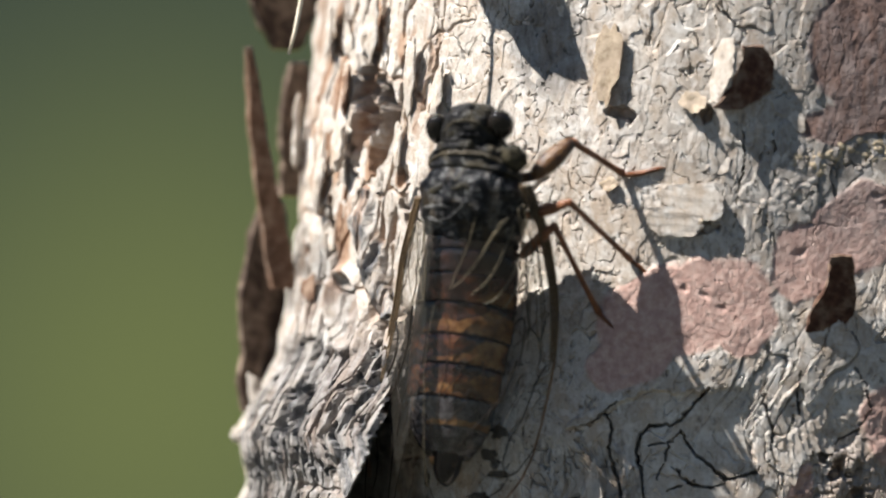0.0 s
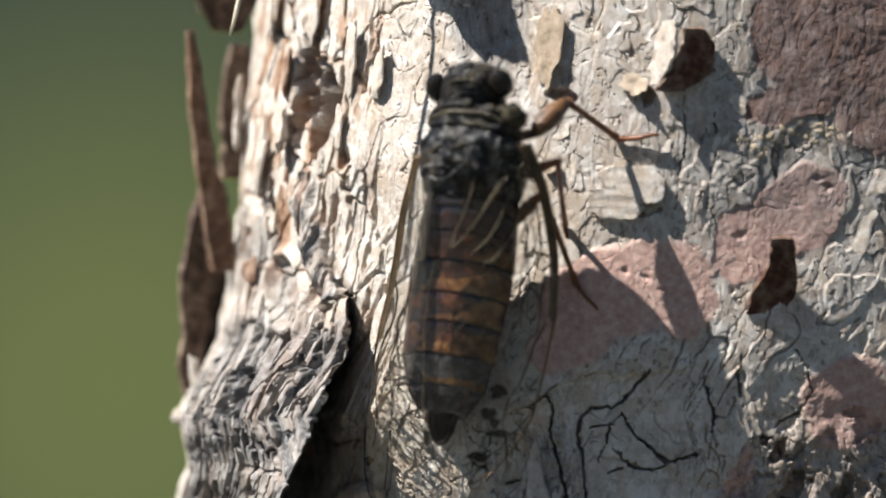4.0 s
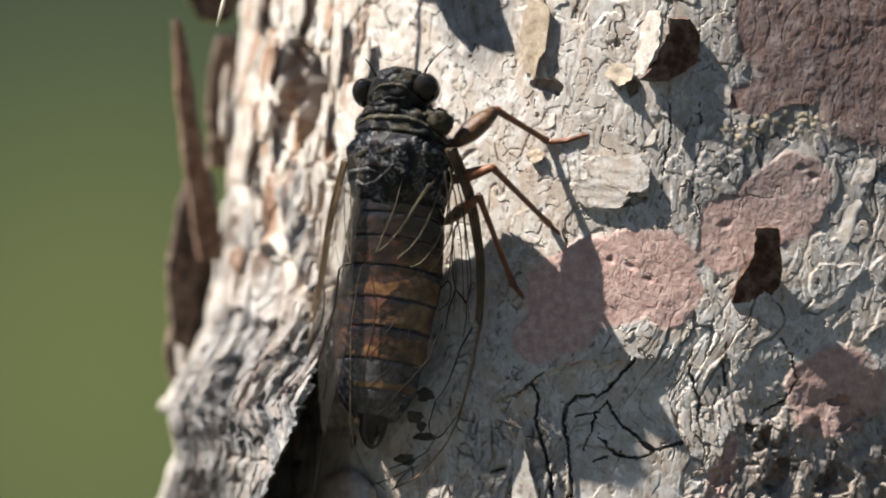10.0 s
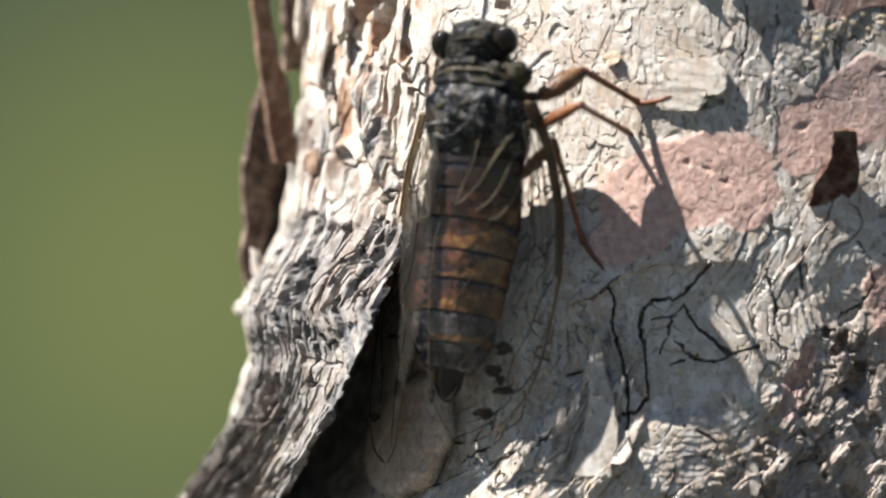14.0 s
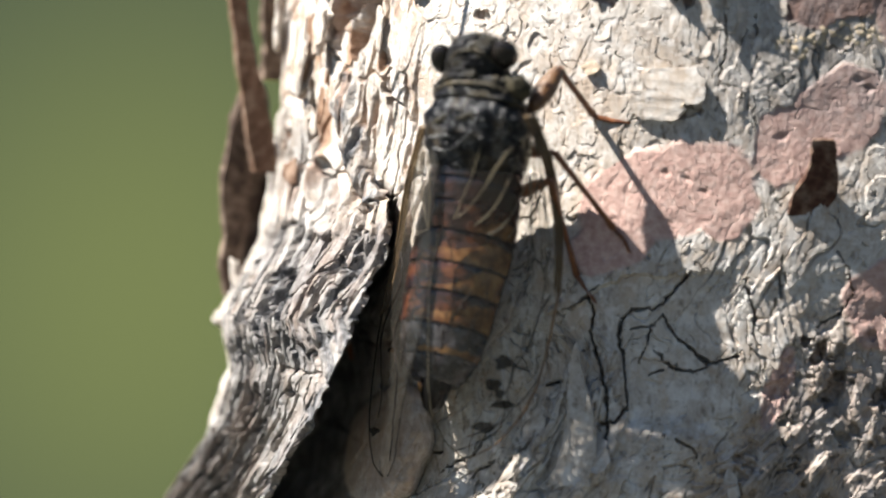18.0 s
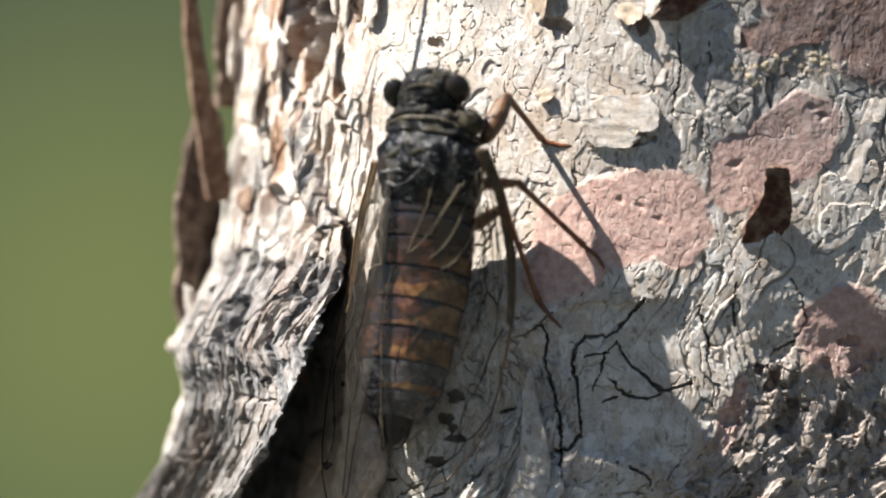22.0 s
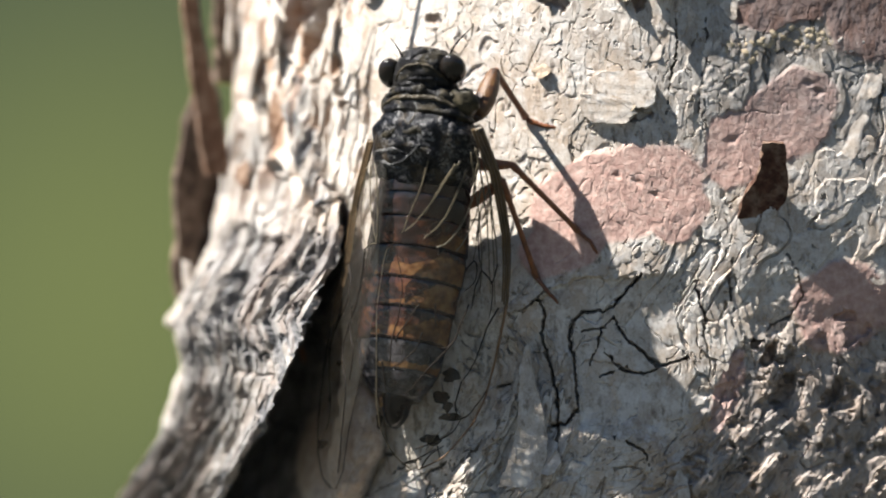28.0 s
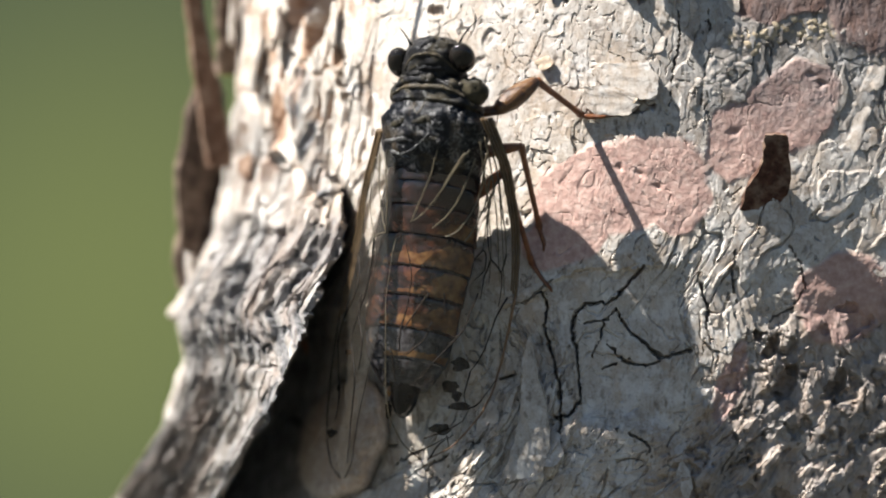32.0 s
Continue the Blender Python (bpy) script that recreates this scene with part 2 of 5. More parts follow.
HOLES = [(1100, 157, 29, 12, 20, 20), (1132, 208, 34, 8, 12, 14), (1128, 8, 17, 22, 10, 26), (978, 6, 20, 15, 0, 22), (1341, 598, 13, 17, 0, 26), (1362, 625, 22, 12, -40, 26),
         (1478, 700, 13, 26, 20, 24), (1500, 560, 22, 10, -30, 14), (770, 25, 14, 8, 30, 14), (1395, 690, 16, 30, 25, 22)]
LEDGE_X, LEDGE_Y = (840, 880, 920, 965, 1010, 1060, 1110, 1180, 1260, 1400, 1600), (600, 572, 545, 522, 497, 478, 484, 476, 470, 480, 520)


def layers(x, y, n, seed, edge):
    """Flat terraces with narrow steps between them, about zero."""
    q = fbm(x, y, 3, seed, 0.5) * n
    return np.floor(q) + step(0.0, edge, q - np.floor(q)) - 0.7 * n


def creases(x, y, n, seed, edge):
    """Thin gaps along some of the same terraces' edges."""
    q = fbm(x, y, 3, seed, 0.5) * n
    f = q - np.floor(q)
    return (1 - step(edge * 0.3, edge, np.minimum(f, 1 - f))) * step(0.54, 0.64, fbm(x * 1.7, y * 1.7, 3, seed + 5))


def limb(y):
    return np.interp(y, LIMB_Y, LIMB_X)


def base_height(x, y):
    """The smooth trunk's height at the plan's point."""
    return np.interp(x - limb(y), PRO_X[SEEN], PRO_H[SEEN])


def relief(x, y, s):
    """Height of the bark over the smooth trunk, and three marks: dusty pink, inner rust, black lichen with painted
    shade. s is the way round the trunk.
    """
    wx = s + 28 * (fbm(s / 60, y / 80, 5, 5, 0.54) - 0.5)
    wy = y + 36 * (fbm(s / 50, y / 70, 5, 9, 0.54) - 0.5)
    jx = x + 30 * (fbm(x / 40, y / 40, 5, 31, 0.52) - 0.5)
    jy = y + 30 * (fbm(x / 40, y / 40, 5, 47, 0.52) - 0.5)
    left = 1 - step(560, 700, x)
    wz = wy * (1 - 0.42 * left)

    pink = np.zeros(x.shape)
    for c in PINK:
        pink = np.maximum(pink, 1 - step(0.93, 1.07, blot(jx, jy, *c)))
    deep = np.zeros(x.shape)
    for c in PINK[6:9]:
        deep = np.maximum(deep, 0.85 * (1 - step(0.93, 1.07, blot(jx, jy, *c))))
    deep = np.maximum(deep, 0.15 * (1 - step(0.9, 1.1, blot(jx, jy, *PINK[5]))))
    smooth = 1 - step(0.85, 1.15, blot(jx, jy, 1085, 640, 150, 165))
    lumpy = step(-20, 60, (jx - 1310) * 0.8 + (jy - 600) * 0.55) * step(520, 640, jy)
    calm = np.clip(1 - pink * 0.92 - smooth * 0.6, 0, 1)

    calm = calm * (1 - 0.72 * (1 - step(0.7, 1.1, blot(x, y, 880, 70, 300, 230))))

    # the sunlit side: large plates with grooves and fissures; the face: flat scales lying in layers with thin steps
    f1, f2, who = cells(wx / 118 + 0.2, wy / 178, 3)
    calm = calm * (1 - 0.3 * step(950, 1150, x))
    face = step(620, 760, x)
    h = ((who - 0.5) * 9 - 9 * (1 - step(0.012, 0.05, f2 - f1))) * calm * (1 - 0.85 * face)
    h = h + (layers(wx / 110, wz / 180, 6.5, 21, 0.05) * (4.6 - 1.6 * face) - 8 * face * creases(wx / 110, wz / 180, 6.5, 21, 0.06)) * np.clip(calm * 1.3, 0, 1)
    h = h + (layers(wx / 42, wz / 74, 4.5, 23, 0.07) * (2.0 - 0.9 * face) - 8 * face * creases(wx / 42, wz / 74, 4.5, 23, 0.055)) * (0.1 + 0.9 * calm)
    h = h + (layers(jx / 34, jy / 44, 4.0, 27, 0.09) * 0.7 - 5 * creases(jx / 34, jy / 44, 4.0, 27, 0.05)) * face * (1 - pink) * (1 - smooth)
    rift = step(0.90, 0.985, 1 - np.abs(2 * fbm(wx / 30, wz / 190, 3, 61) - 1))
    h = h - 22 * rift * left * calm
    strips = step(0.93, 0.985, 1 - np.abs(2 * fbm(wx / 22, wy / 150, 3, 63) - 1)) * (1 - step(0.8, 1.1, blot(jx, jy, 1255, 540, 60, 130)))
    h = h - 7 * strips
    h = h + 0.9 * (fbm(s / 6, y / 14, 3, 71, 0.6) - 0.5) * (1 - 0.5 * smooth) + 2.2 * left * (fbm(s / 5, y / 40, 3, 73, 0.6) - 0.5) + (13 - 7 * step(850, 1050, x)) * (fbm(s / 190, y / 240, 2, 81) - 0.5)
    h = h - 1.2 * pink + 0.025 * step(1200, 1420, x) * np.clip(y - 250, 0, 350) + 4.0 * pink * (fbm(x / 34, y / 34, 4, 91) - 0.5) + 0.7 * pink * (fbm(x / 7, y / 7, 2, 95) - 0.5)
    for px, py in ((1090, 310), (1130, 322), (1155, 345), (1450, 165), (1432, 150), (1300, 245)):
        h = h - 5 * np.exp(-blot(jx, jy, px, py, 8, 6) ** 2)
    # the coarse broken bark at the foot of the face
    away = np.clip((jx - 1310) * 0.8 + (jy - 600) * 0.55, 0, 260)
    h = h + lumpy * (17 * (fbm((x - 0.5 * y) / 56, (y + 0.5 * x) / 76, 4, 101) - 0.55) + layers(wx / 34, wy / 60, 7, 102, 0.1) * 3.2 - 14 * step(0.60, 0.72, fbm(x / 26, y / 24, 3, 103)) - 0.02 * away)
    # hollows under lifted scales, and the layer's edge below the long pink patch
    dip = np.zeros(x.shape)
    for hx, hy, rx, ry, turn, dp in HOLES:
        hole = 1 - step(0.75, 1.1, blot(1.4 * jx - 0.4 * x, 1.4 * jy - 0.4 * y, hx, hy, rx, ry, turn))
        h = h - dp * hole
        dip = np.maximum(dip, hole)
    under = y + 46 * (fbm(x / 44, y / 44, 4, 37, 0.6) - 0.5) - np.interp(x, LEDGE_X, LEDGE_Y)
    keen = 1 - step(1120, 1260, x)
    h = h - 18 * step(840, 900, x) * (keen * (0.5 * step(0, 7, under) + 0.5 * step(0, 110, under)) + (1 - keen) * 0.4 * step(-20, 170, under))
    h = h + 15 * (1 - step(0.6, 1.12, blot(jx, jy, 1080, 836, 132, 92)))

    # drying cracks, marked darker than the bark round them
    crack_mark = np.zeros(x.shape)
    for k, pts in enumerate(CRACKS):
        d, along = to_line(x + 11 * (fbm(x / 10, y / 10, 4, 7, 0.6) - 0.5), y + 11 * (fbm(x / 10, y / 10, 4, 8, 0.6) - 0.5), pts)
        wide = (2.5 if k < 2 or k == 6 else 1.2) - 1.2 * np.abs(2 * along - 1) + 2.4 * (fbm(x / 14, y / 14, 2, 12) - 0.5)
        gap = 1 - step(wide * 0.7, wide * 1.1 + 0.6, d)
        h = h - 26 * gap
        crack_mark = np.maximum(crack_mark, 0.45 * gap)
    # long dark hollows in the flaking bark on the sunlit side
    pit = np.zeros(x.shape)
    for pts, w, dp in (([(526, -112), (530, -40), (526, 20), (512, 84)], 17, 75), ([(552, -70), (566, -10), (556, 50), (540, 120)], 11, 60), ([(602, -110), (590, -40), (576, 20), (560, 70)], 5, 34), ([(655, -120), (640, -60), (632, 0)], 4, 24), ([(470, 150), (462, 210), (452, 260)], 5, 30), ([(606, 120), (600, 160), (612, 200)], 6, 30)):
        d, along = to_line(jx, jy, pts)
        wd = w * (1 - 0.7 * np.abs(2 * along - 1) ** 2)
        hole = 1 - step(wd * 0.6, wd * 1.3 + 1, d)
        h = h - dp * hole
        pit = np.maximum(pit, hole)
    # concentric scales round the smooth plate
    ring = blot(x + 16 * (fbm(x / 30, y / 30, 3, 33) - 0.5), y + 16 * (fbm(x / 30, y / 30, 3, 34) - 0.5), 1110, 640, 1, 1)
    zone = step(130, 165, ring) * (1 - step(250, 300, ring)) * step(980, 1120, x) * (1 - pink) * step(5, 40, under)
    rq = ring / 15.0 + 1.2 * fbm(x / 60, y / 60, 2, 107)
    h = h + zone * 1.5 * step(0.0, 0.85, rq - np.floor(rq))

    # the slab beside the hollow under the insect
    ex = np.interp(y, SLAB_Y, SLAB_X) + 9 * (fbm(y / 30, y / 30 + 3, 2, 111) - 0.5)
    on = step(270, 440, y)
    inside = 1 - step(-2, 2, x - ex)
    even = np.interp(y, SLAB_Y, SLAB_X) + 6
    g = on * inside * (80 * np.exp(-np.clip(even - x, 0, None) / 150))
    away = np.clip((even - x) / 240, 0, 1)
    g = g + inside * np.interp(y, (340, 440, 520, 600, 680, 760, 840, 920, 1000), (0, 24, 40, 30, -12, -86, -190, -310, -430)) + inside * away * 170 * np.clip((y - 430) / 330, 0, 1)
    lip = np.interp(y, (480, 560, 640, 740, 900), (0, 75, 135, 160, 160)) * (0.9 + 0.2 * fbm(y / 40, y / 40 + 9, 3, 113))
    g = g + inside * lip * np.exp(-np.clip(even - x, 0, None) / 36)
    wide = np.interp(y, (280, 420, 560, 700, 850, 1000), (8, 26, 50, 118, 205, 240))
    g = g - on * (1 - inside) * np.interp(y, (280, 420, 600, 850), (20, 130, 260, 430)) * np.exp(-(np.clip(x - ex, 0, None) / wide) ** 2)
    # a rounded knob in the hollow
    knob = blot(x + 14 * (fbm(x / 50, y / 50, 3, 171) - 0.5), y + 40 * (fbm(x / 60, y / 60, 3, 172) - 0.5), 600, 795, 76, 116, 14)
    dome = np.sqrt(np.clip(1 - knob ** 2, 0, 1)) * (1 - inside)
    g = g + 125 * dome
    # fibrous fissures on the slab, layered splinters below the insect
    slab = on * inside * step(330, 440, y)
    fib = 1 - np.abs(2 * fbm(wx / 17, wy / 74, 3, 151) - 1)
    tear = step(0.85, 0.96, fib)
    h = h - slab * (0.25 + 0.75 * step(10, 70, even - x)) * (22 * tear - 2 * layers(wx / 24, wy / 60, 5, 152, 0.08) + 7 * (fbm(wx / 9, wy / 60, 3, 153) - 0.5))
    q3 = fbm(wx / 30, wy / 120, 4, 155) * 7
    splint = 1 - step(0.8, 1.15, blot(jx, jy, 915, 745, 105, 160, 12))
    h = h + splint * 8 * (np.floor(q3) + step(0.0, 0.06, q3 - np.floor(q3)) - 3.5)
    h = h * (1 - 0.25 * slab * step(520, 640, y))
    # the lichen-black ridge and the oval scar
    d, along = to_line(jx, jy, [(525, 150), (520, 200), (545, 270), (565, 340)])
    ridge = 1 - step(12, 26 + 6 * along, d)
    h = h + ridge * (20 * step(-0.1, 0.3, along) + 16 * (fbm(wx / 9, wy / 34, 3, 165) - 0.5))
    oval = blot(x, y, 492, 350, 30, 72, -4)
    h = h + 14 * np.exp(-((oval - 1) / 0.16) ** 2) - 8 * (1 - step(0.7, 1.0, oval))
    # the resin-swollen ridge under the pale crust
    d, along = to_line(jx, jy, [(1248, 160), (1290, 110), (1340, 82), (1410, 58), (1480, 72), (1540, 90)])
    h = h + 1.5 * (1 - step(4, 40, d))

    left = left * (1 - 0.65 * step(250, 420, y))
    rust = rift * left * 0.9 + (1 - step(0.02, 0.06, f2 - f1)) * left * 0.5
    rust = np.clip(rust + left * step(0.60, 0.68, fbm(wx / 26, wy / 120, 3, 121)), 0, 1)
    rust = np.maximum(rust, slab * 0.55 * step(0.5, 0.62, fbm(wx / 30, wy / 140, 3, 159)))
    # inner-bark brown that also stands in for shade in the hollow
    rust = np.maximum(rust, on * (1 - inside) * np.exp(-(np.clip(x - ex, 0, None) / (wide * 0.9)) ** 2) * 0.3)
    black = np.clip(crack_mark + ridge * (0.4 + 0.6 * step(0.42, 0.58, fbm(wx / 9, wy / 34, 3, 165))) + 0.55 * (1 - step(0.7, 1.15, oval)), 0, 1)
    # the hollow's deep shade painted on as black
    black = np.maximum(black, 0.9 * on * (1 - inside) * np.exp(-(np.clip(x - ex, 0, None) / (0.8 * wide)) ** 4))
    # pits: inner rust, plus their shade painted in as black
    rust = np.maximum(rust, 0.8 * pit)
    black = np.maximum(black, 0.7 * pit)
    # grey slab: its dimness away from the sun painted in, fissures darkest
    black = np.maximum(black, slab * (0.6 - 0.04 * step(560, 660, y) + 0.22 * step(0.42, 0.6, fbm(wx / 22, wy / 90, 3, 157)) + 0.45 * tear))
    black = np.maximum(black, lumpy * (0.18 + 0.35 * step(0.45, 0.6, fbm(x / 40, y / 40, 4, 131))))
    # greyer bark at the upper right, with the grazing sun's dimness painted in
    black = np.maximum(black, 0.5 * step(1120, 1330, x + 0.3 * y) * (1 - step(140, 330, y)) * (0.6 + 0.6 * fbm(x / 50, y / 50, 3, 141)))
    black = np.maximum(black, 0.4 * (1 - step(0.6, 1.15, blot(jx, jy, 445, 335, 62, 130))))
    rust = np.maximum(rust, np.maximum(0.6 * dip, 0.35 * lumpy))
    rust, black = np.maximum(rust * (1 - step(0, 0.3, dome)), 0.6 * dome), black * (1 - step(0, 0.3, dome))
    # dark lichen over the insect, with the cast shadow there painted in too
    black = np.maximum(black, 0.55 * (1 - step(0.7, 1.1, blot(jx, jy, 855, -115, 75, 95))))
    h = h * (1 - 0.8 * step(0, 0.4, dome))
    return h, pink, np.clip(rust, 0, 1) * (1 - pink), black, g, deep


def bark_height(x, y):
    """Height of the bark's surface at single points of the plan."""
    x, y = np.asarray(x, float), np.asarray(y, float)
    w = np.interp(x - limb(y), PRO_X[SEEN], PRO_S[SEEN])
    both = relief(x, y, w)
    return base_height(x, y) + both[0] * np.cos(np.interp(w, PRO_S, PRO_A)) + both[4]


def lean(x, y):
    """The angle by which the trunk's face turns to the left at x, y."""
    return float(np.interp(np.interp(x - float(limb(y)), PRO_X[SEEN], PRO_S[SEEN]), PRO_S, PRO_A))


def build_trunk():
    way = np.concatenate([np.linspace(-420, -70, 40), np.linspace(-64, 200, 130), np.linspace(202.2, 1700, 680), np.linspace(1740, 2250, 20)])
    up = -240 - np.cumsum(np.geomspace(6, 2600, 26))[::-1]
    down = 935 + np.cumsum(np.geomspace(6, 6500, 26))
    rows = np.concatenate([up, np.arange(-240, 935, 2.3), down])
    W, Y = np.meshgrid(way, rows)
    A = np.interp(W, PRO_S, PRO_A)
    px, ph = np.interp(W, PRO_S, PRO_X), np.interp(W, PRO_S, PRO_H)
    R, pink, rust, black, G, deep = relief(limb(Y) + px, Y, W)
    calm_back = step(-60, -20, W) * (1 - step(1720, 1800, W))
    R = R * calm_back + (1 - calm_back) * (fbm(W / 60, Y / 120, 4, 3) * 60 - 30)
    grow = np.interp(Y, (-12000, -400, 1000, 30000), (0.85, 1.0, 1.0, 1.5))
    X = limb(Y) + (px - 900) * grow + 900 - R * np.sin(A)
    H = ph * grow + R * np.cos(A) + G * calm_back
    # the unseen back closes the trunk
    nb = 50
    x0, h0, x1, h1 = X[:, -1:], H[:, -1:], X[:, :1], H[:, :1]
    f = (np.arange(1, nb + 1) / (nb + 1))[None, :]
    bx = x0 + (x1 - x0) * (1 - np.cos(math.pi * f)) / 2
    bh = h0 + (h1 - h0) * f - 560 * np.sin(math.pi * f) + 40 * (fbm(f * 30 + 0 * x0, rows[:, None] / 120 + 0 * f, 3, 5) - 0.5)
    X, H = np.concatenate([X, bx], 1), np.concatenate([H, bh], 1)
    Y = np.concatenate([Y, np.repeat(rows[:, None], nb, 1)], 1)
    blank = np.zeros((len(rows), nb))
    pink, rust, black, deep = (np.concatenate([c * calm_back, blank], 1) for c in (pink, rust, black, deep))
    k = U * (1 - np.clip(H, -1500, 400) * U / DIST)
    co = np.stack([(X - 784) * k, -H * U, (441 - Y) * k], -1).reshape(-1, 3)
    nr, nc = X.shape
    i = np.arange(nr - 1)[:, None] * nc + np.arange(nc)[None, :]
    j = np.arange(nr - 1)[:, None] * nc + (np.arange(nc)[None, :] + 1) % nc
    quads = np.stack([i, i + nc, j + nc, j], -1).reshape(-1, 4)
    me = bpy.data.meshes.new("bark")
    me.vertices.add(len(co))
    me.vertices.foreach_set("co", co.astype(np.float32).ravel())
    me.loops.add(quads.size)
    me.loops.foreach_set("vertex_index", quads.astype(np.int32).ravel())
    me.polygons.add(len(quads))
    me.polygons.foreach_set("loop_start", np.arange(0, quads.size, 4, dtype=np.int32))
    me.polygons.foreach_set("loop_total", np.full(len(quads), 4, dtype=np.int32))
    me.update(calc_edges=True)
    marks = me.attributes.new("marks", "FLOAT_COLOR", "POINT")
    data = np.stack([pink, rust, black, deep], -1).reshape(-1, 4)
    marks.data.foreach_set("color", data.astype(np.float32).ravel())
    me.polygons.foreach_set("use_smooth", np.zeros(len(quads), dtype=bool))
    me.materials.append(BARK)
    tree = new("pine_tree")
    tagged(tree, "sunlit pine tree with grey scaly bark and dusty pink patches", "tree")
    ob = new("trunk", me)
    ob.parent = tree
    return tagged(ob, "grey scaly bark with dusty pink patches and drying cracks")


TRUNK = build_trunk()


# ---- mesh helpers ----
def part(name, bm, material, parent=None, label=""):
    me = bpy.data.meshes.new(name)
    bmesh.ops.recalc_face_normals(bm, faces=bm.faces)
    bm.to_mesh(me)
    bm.free()
    me.polygons.foreach_set("use_smooth", np.ones(len(me.polygons), dtype=bool))
    for mat in material if isinstance(material, (list, tuple)) else (material,):
        me.materials.append(mat)
    ob = new(name, me)
    if parent:
        ob.parent = parent
    return tagged(ob, label)


def tube(bm, pts, radii, sides=6, mat=0, flat=1.0):
    """A closed tapering tube through points in metres; flat squeezes it along the world's y."""
    rings = []
    pts = [Vector(p) for p in pts]
    for k, p in enumerate(pts):
        d = (pts[min(k + 1, len(pts) - 1)] - pts[max(k - 1, 0)]).normalized()
        a = d.cross(Vector((0, 1, 0)))
        a = a.normalized() if a.length > 1e-4 else d.cross(Vector((1, 0, 0))).normalized()
        b = d.cross(a)
        r = radii[k] if isinstance(radii, (list, tuple)) else radii
        rings.append([bm.verts.new(p + r * (math.cos(t) * a + flat * math.sin(t) * b)) for t in [2 * math.pi * q / sides for q in range(sides)]])
    for u, v in zip(rings, rings[1:]):
        for q in range(sides):
            bm.faces.new((u[q], u[(q + 1) % sides], v[(q + 1) % sides], v[q])).material_index = mat
    for ring in (rings[0], rings[-1]):
        bm.faces.new(ring).material_index = mat
    return rings


# ---- bark flakes ----
def flake_mesh(w, l, thick, curl, seed, nu=9, nv=12, ragged=0.22):
    """A thin ragged scale of bark in the xz plane, its face to -y, curling up towards its lower and right edges."""
    rnd = random.Random(seed)
    sides = [(6.283 * (k + rnd.uniform(-0.3, 0.3)) / 7, 0.88 - ragged * rnd.uniform(0, 1.2)) for k in range(7)]
    bm = bmesh.new()
    front, back = [], []
    for j in range(nv + 1):
        v = j / nv * 2 - 1
        rf, rb = [], []
        for i in range(nu + 1):
            u = i / nu * 2 - 1
            a = math.atan2(v, u)
            full = max(abs(u), abs(v))
            rad = math.hypot(u, v) or 1.0
            rag = min(d / max(math.cos(a - b), 0.3) for b, d in sides) * full / rad if rad else 1.0
            rag *= 1 + 0.26 * noise.noise(Vector((math.cos(a) * 2.6 + seed, math.sin(a) * 2.6, seed * 0.37))) + rnd.uniform(-0.03, 0.03)
            x, z = u * w / 2 * rag, -v * l / 2 * rag
            y = -curl * (max(0, v) ** 2 * 0.6 + max(0, u) ** 2 * 0.6) * w + rnd.uniform(-0.06, 0.06) * thick + 0.28 * thick * noise.noise(Vector((x / 16, z / 22, seed)))
            t = thick * (0.35 + 0.65 * (1 - max(abs(u), abs(v)) ** 4))
            rf.append(bm.verts.new((x * U, (y - t) * U, z * U)))
            rb.append(bm.verts.new((x * U, y * U, z * U)))
        front.append(rf)
        back.append(rb)
    for j in range(nv):
        for i in range(nu):
            bm.faces.new((front[j][i], front[j + 1][i], front[j + 1][i + 1], front[j][i + 1]))
            bm.faces.new((back[j][i], back[j][i + 1], back[j + 1][i + 1], back[j + 1][i]))
    rim = [(0, i) for i in range(nu)] + [(j, nu) for j in range(nv)] + [(nv, i) for i in range(nu, 0, -1)] + [(j, 0) for j in range(nv, 0, -1)]
    for k in range(len(rim)):
        (a, b), (c, d) = rim[k], rim[(k + 1) % len(rim)]
        bm.faces.new([bm.verts.new(p.co) for p in (front[a][b], front[c][d], back[c][d], back[a][b])])
    return bm


def flake_pose(x, y, lift, spin=0.0, tip=0.0, turn=0.0):
    """On the bark at x, y: spun in its plane, tipped (lower edge out) and turned (right edge out)."""
    h = float(bark_height(np.array([x]), np.array([y]))[0]) + lift
    return Matrix.Translation(spot(x, y, h)) @ Euler((0, 0, -lean(x, y))).to_matrix().to_4x4() @ Euler((0, radians(spin), 0)).to_matrix().to_4x4() @ Euler((radians(-tip), 0, radians(-turn))).to_matrix().to_4x4()


def flake(x, y, w, l, mat, lift=0.0, spin=0.0, tip=0.0, turn=0.0, curl=0.1, thick=9, seed=1, name="bark_flake", ragged=0.22, label="", h=None):
    ob = part(name, flake_mesh(w, l, thick, curl, seed, ragged=ragged), mat, TRUNK, label)
    m = flake_pose(x, y, lift, spin, tip, turn)
    if h is not None:
        m = Matrix.Translation(spot(x, y, h)) @ pose(0, 0, 0, 0, spin, 0) @ pose(0, 0, 0, -tip, 0, -turn)
    ob.matrix_basis = m
    return ob


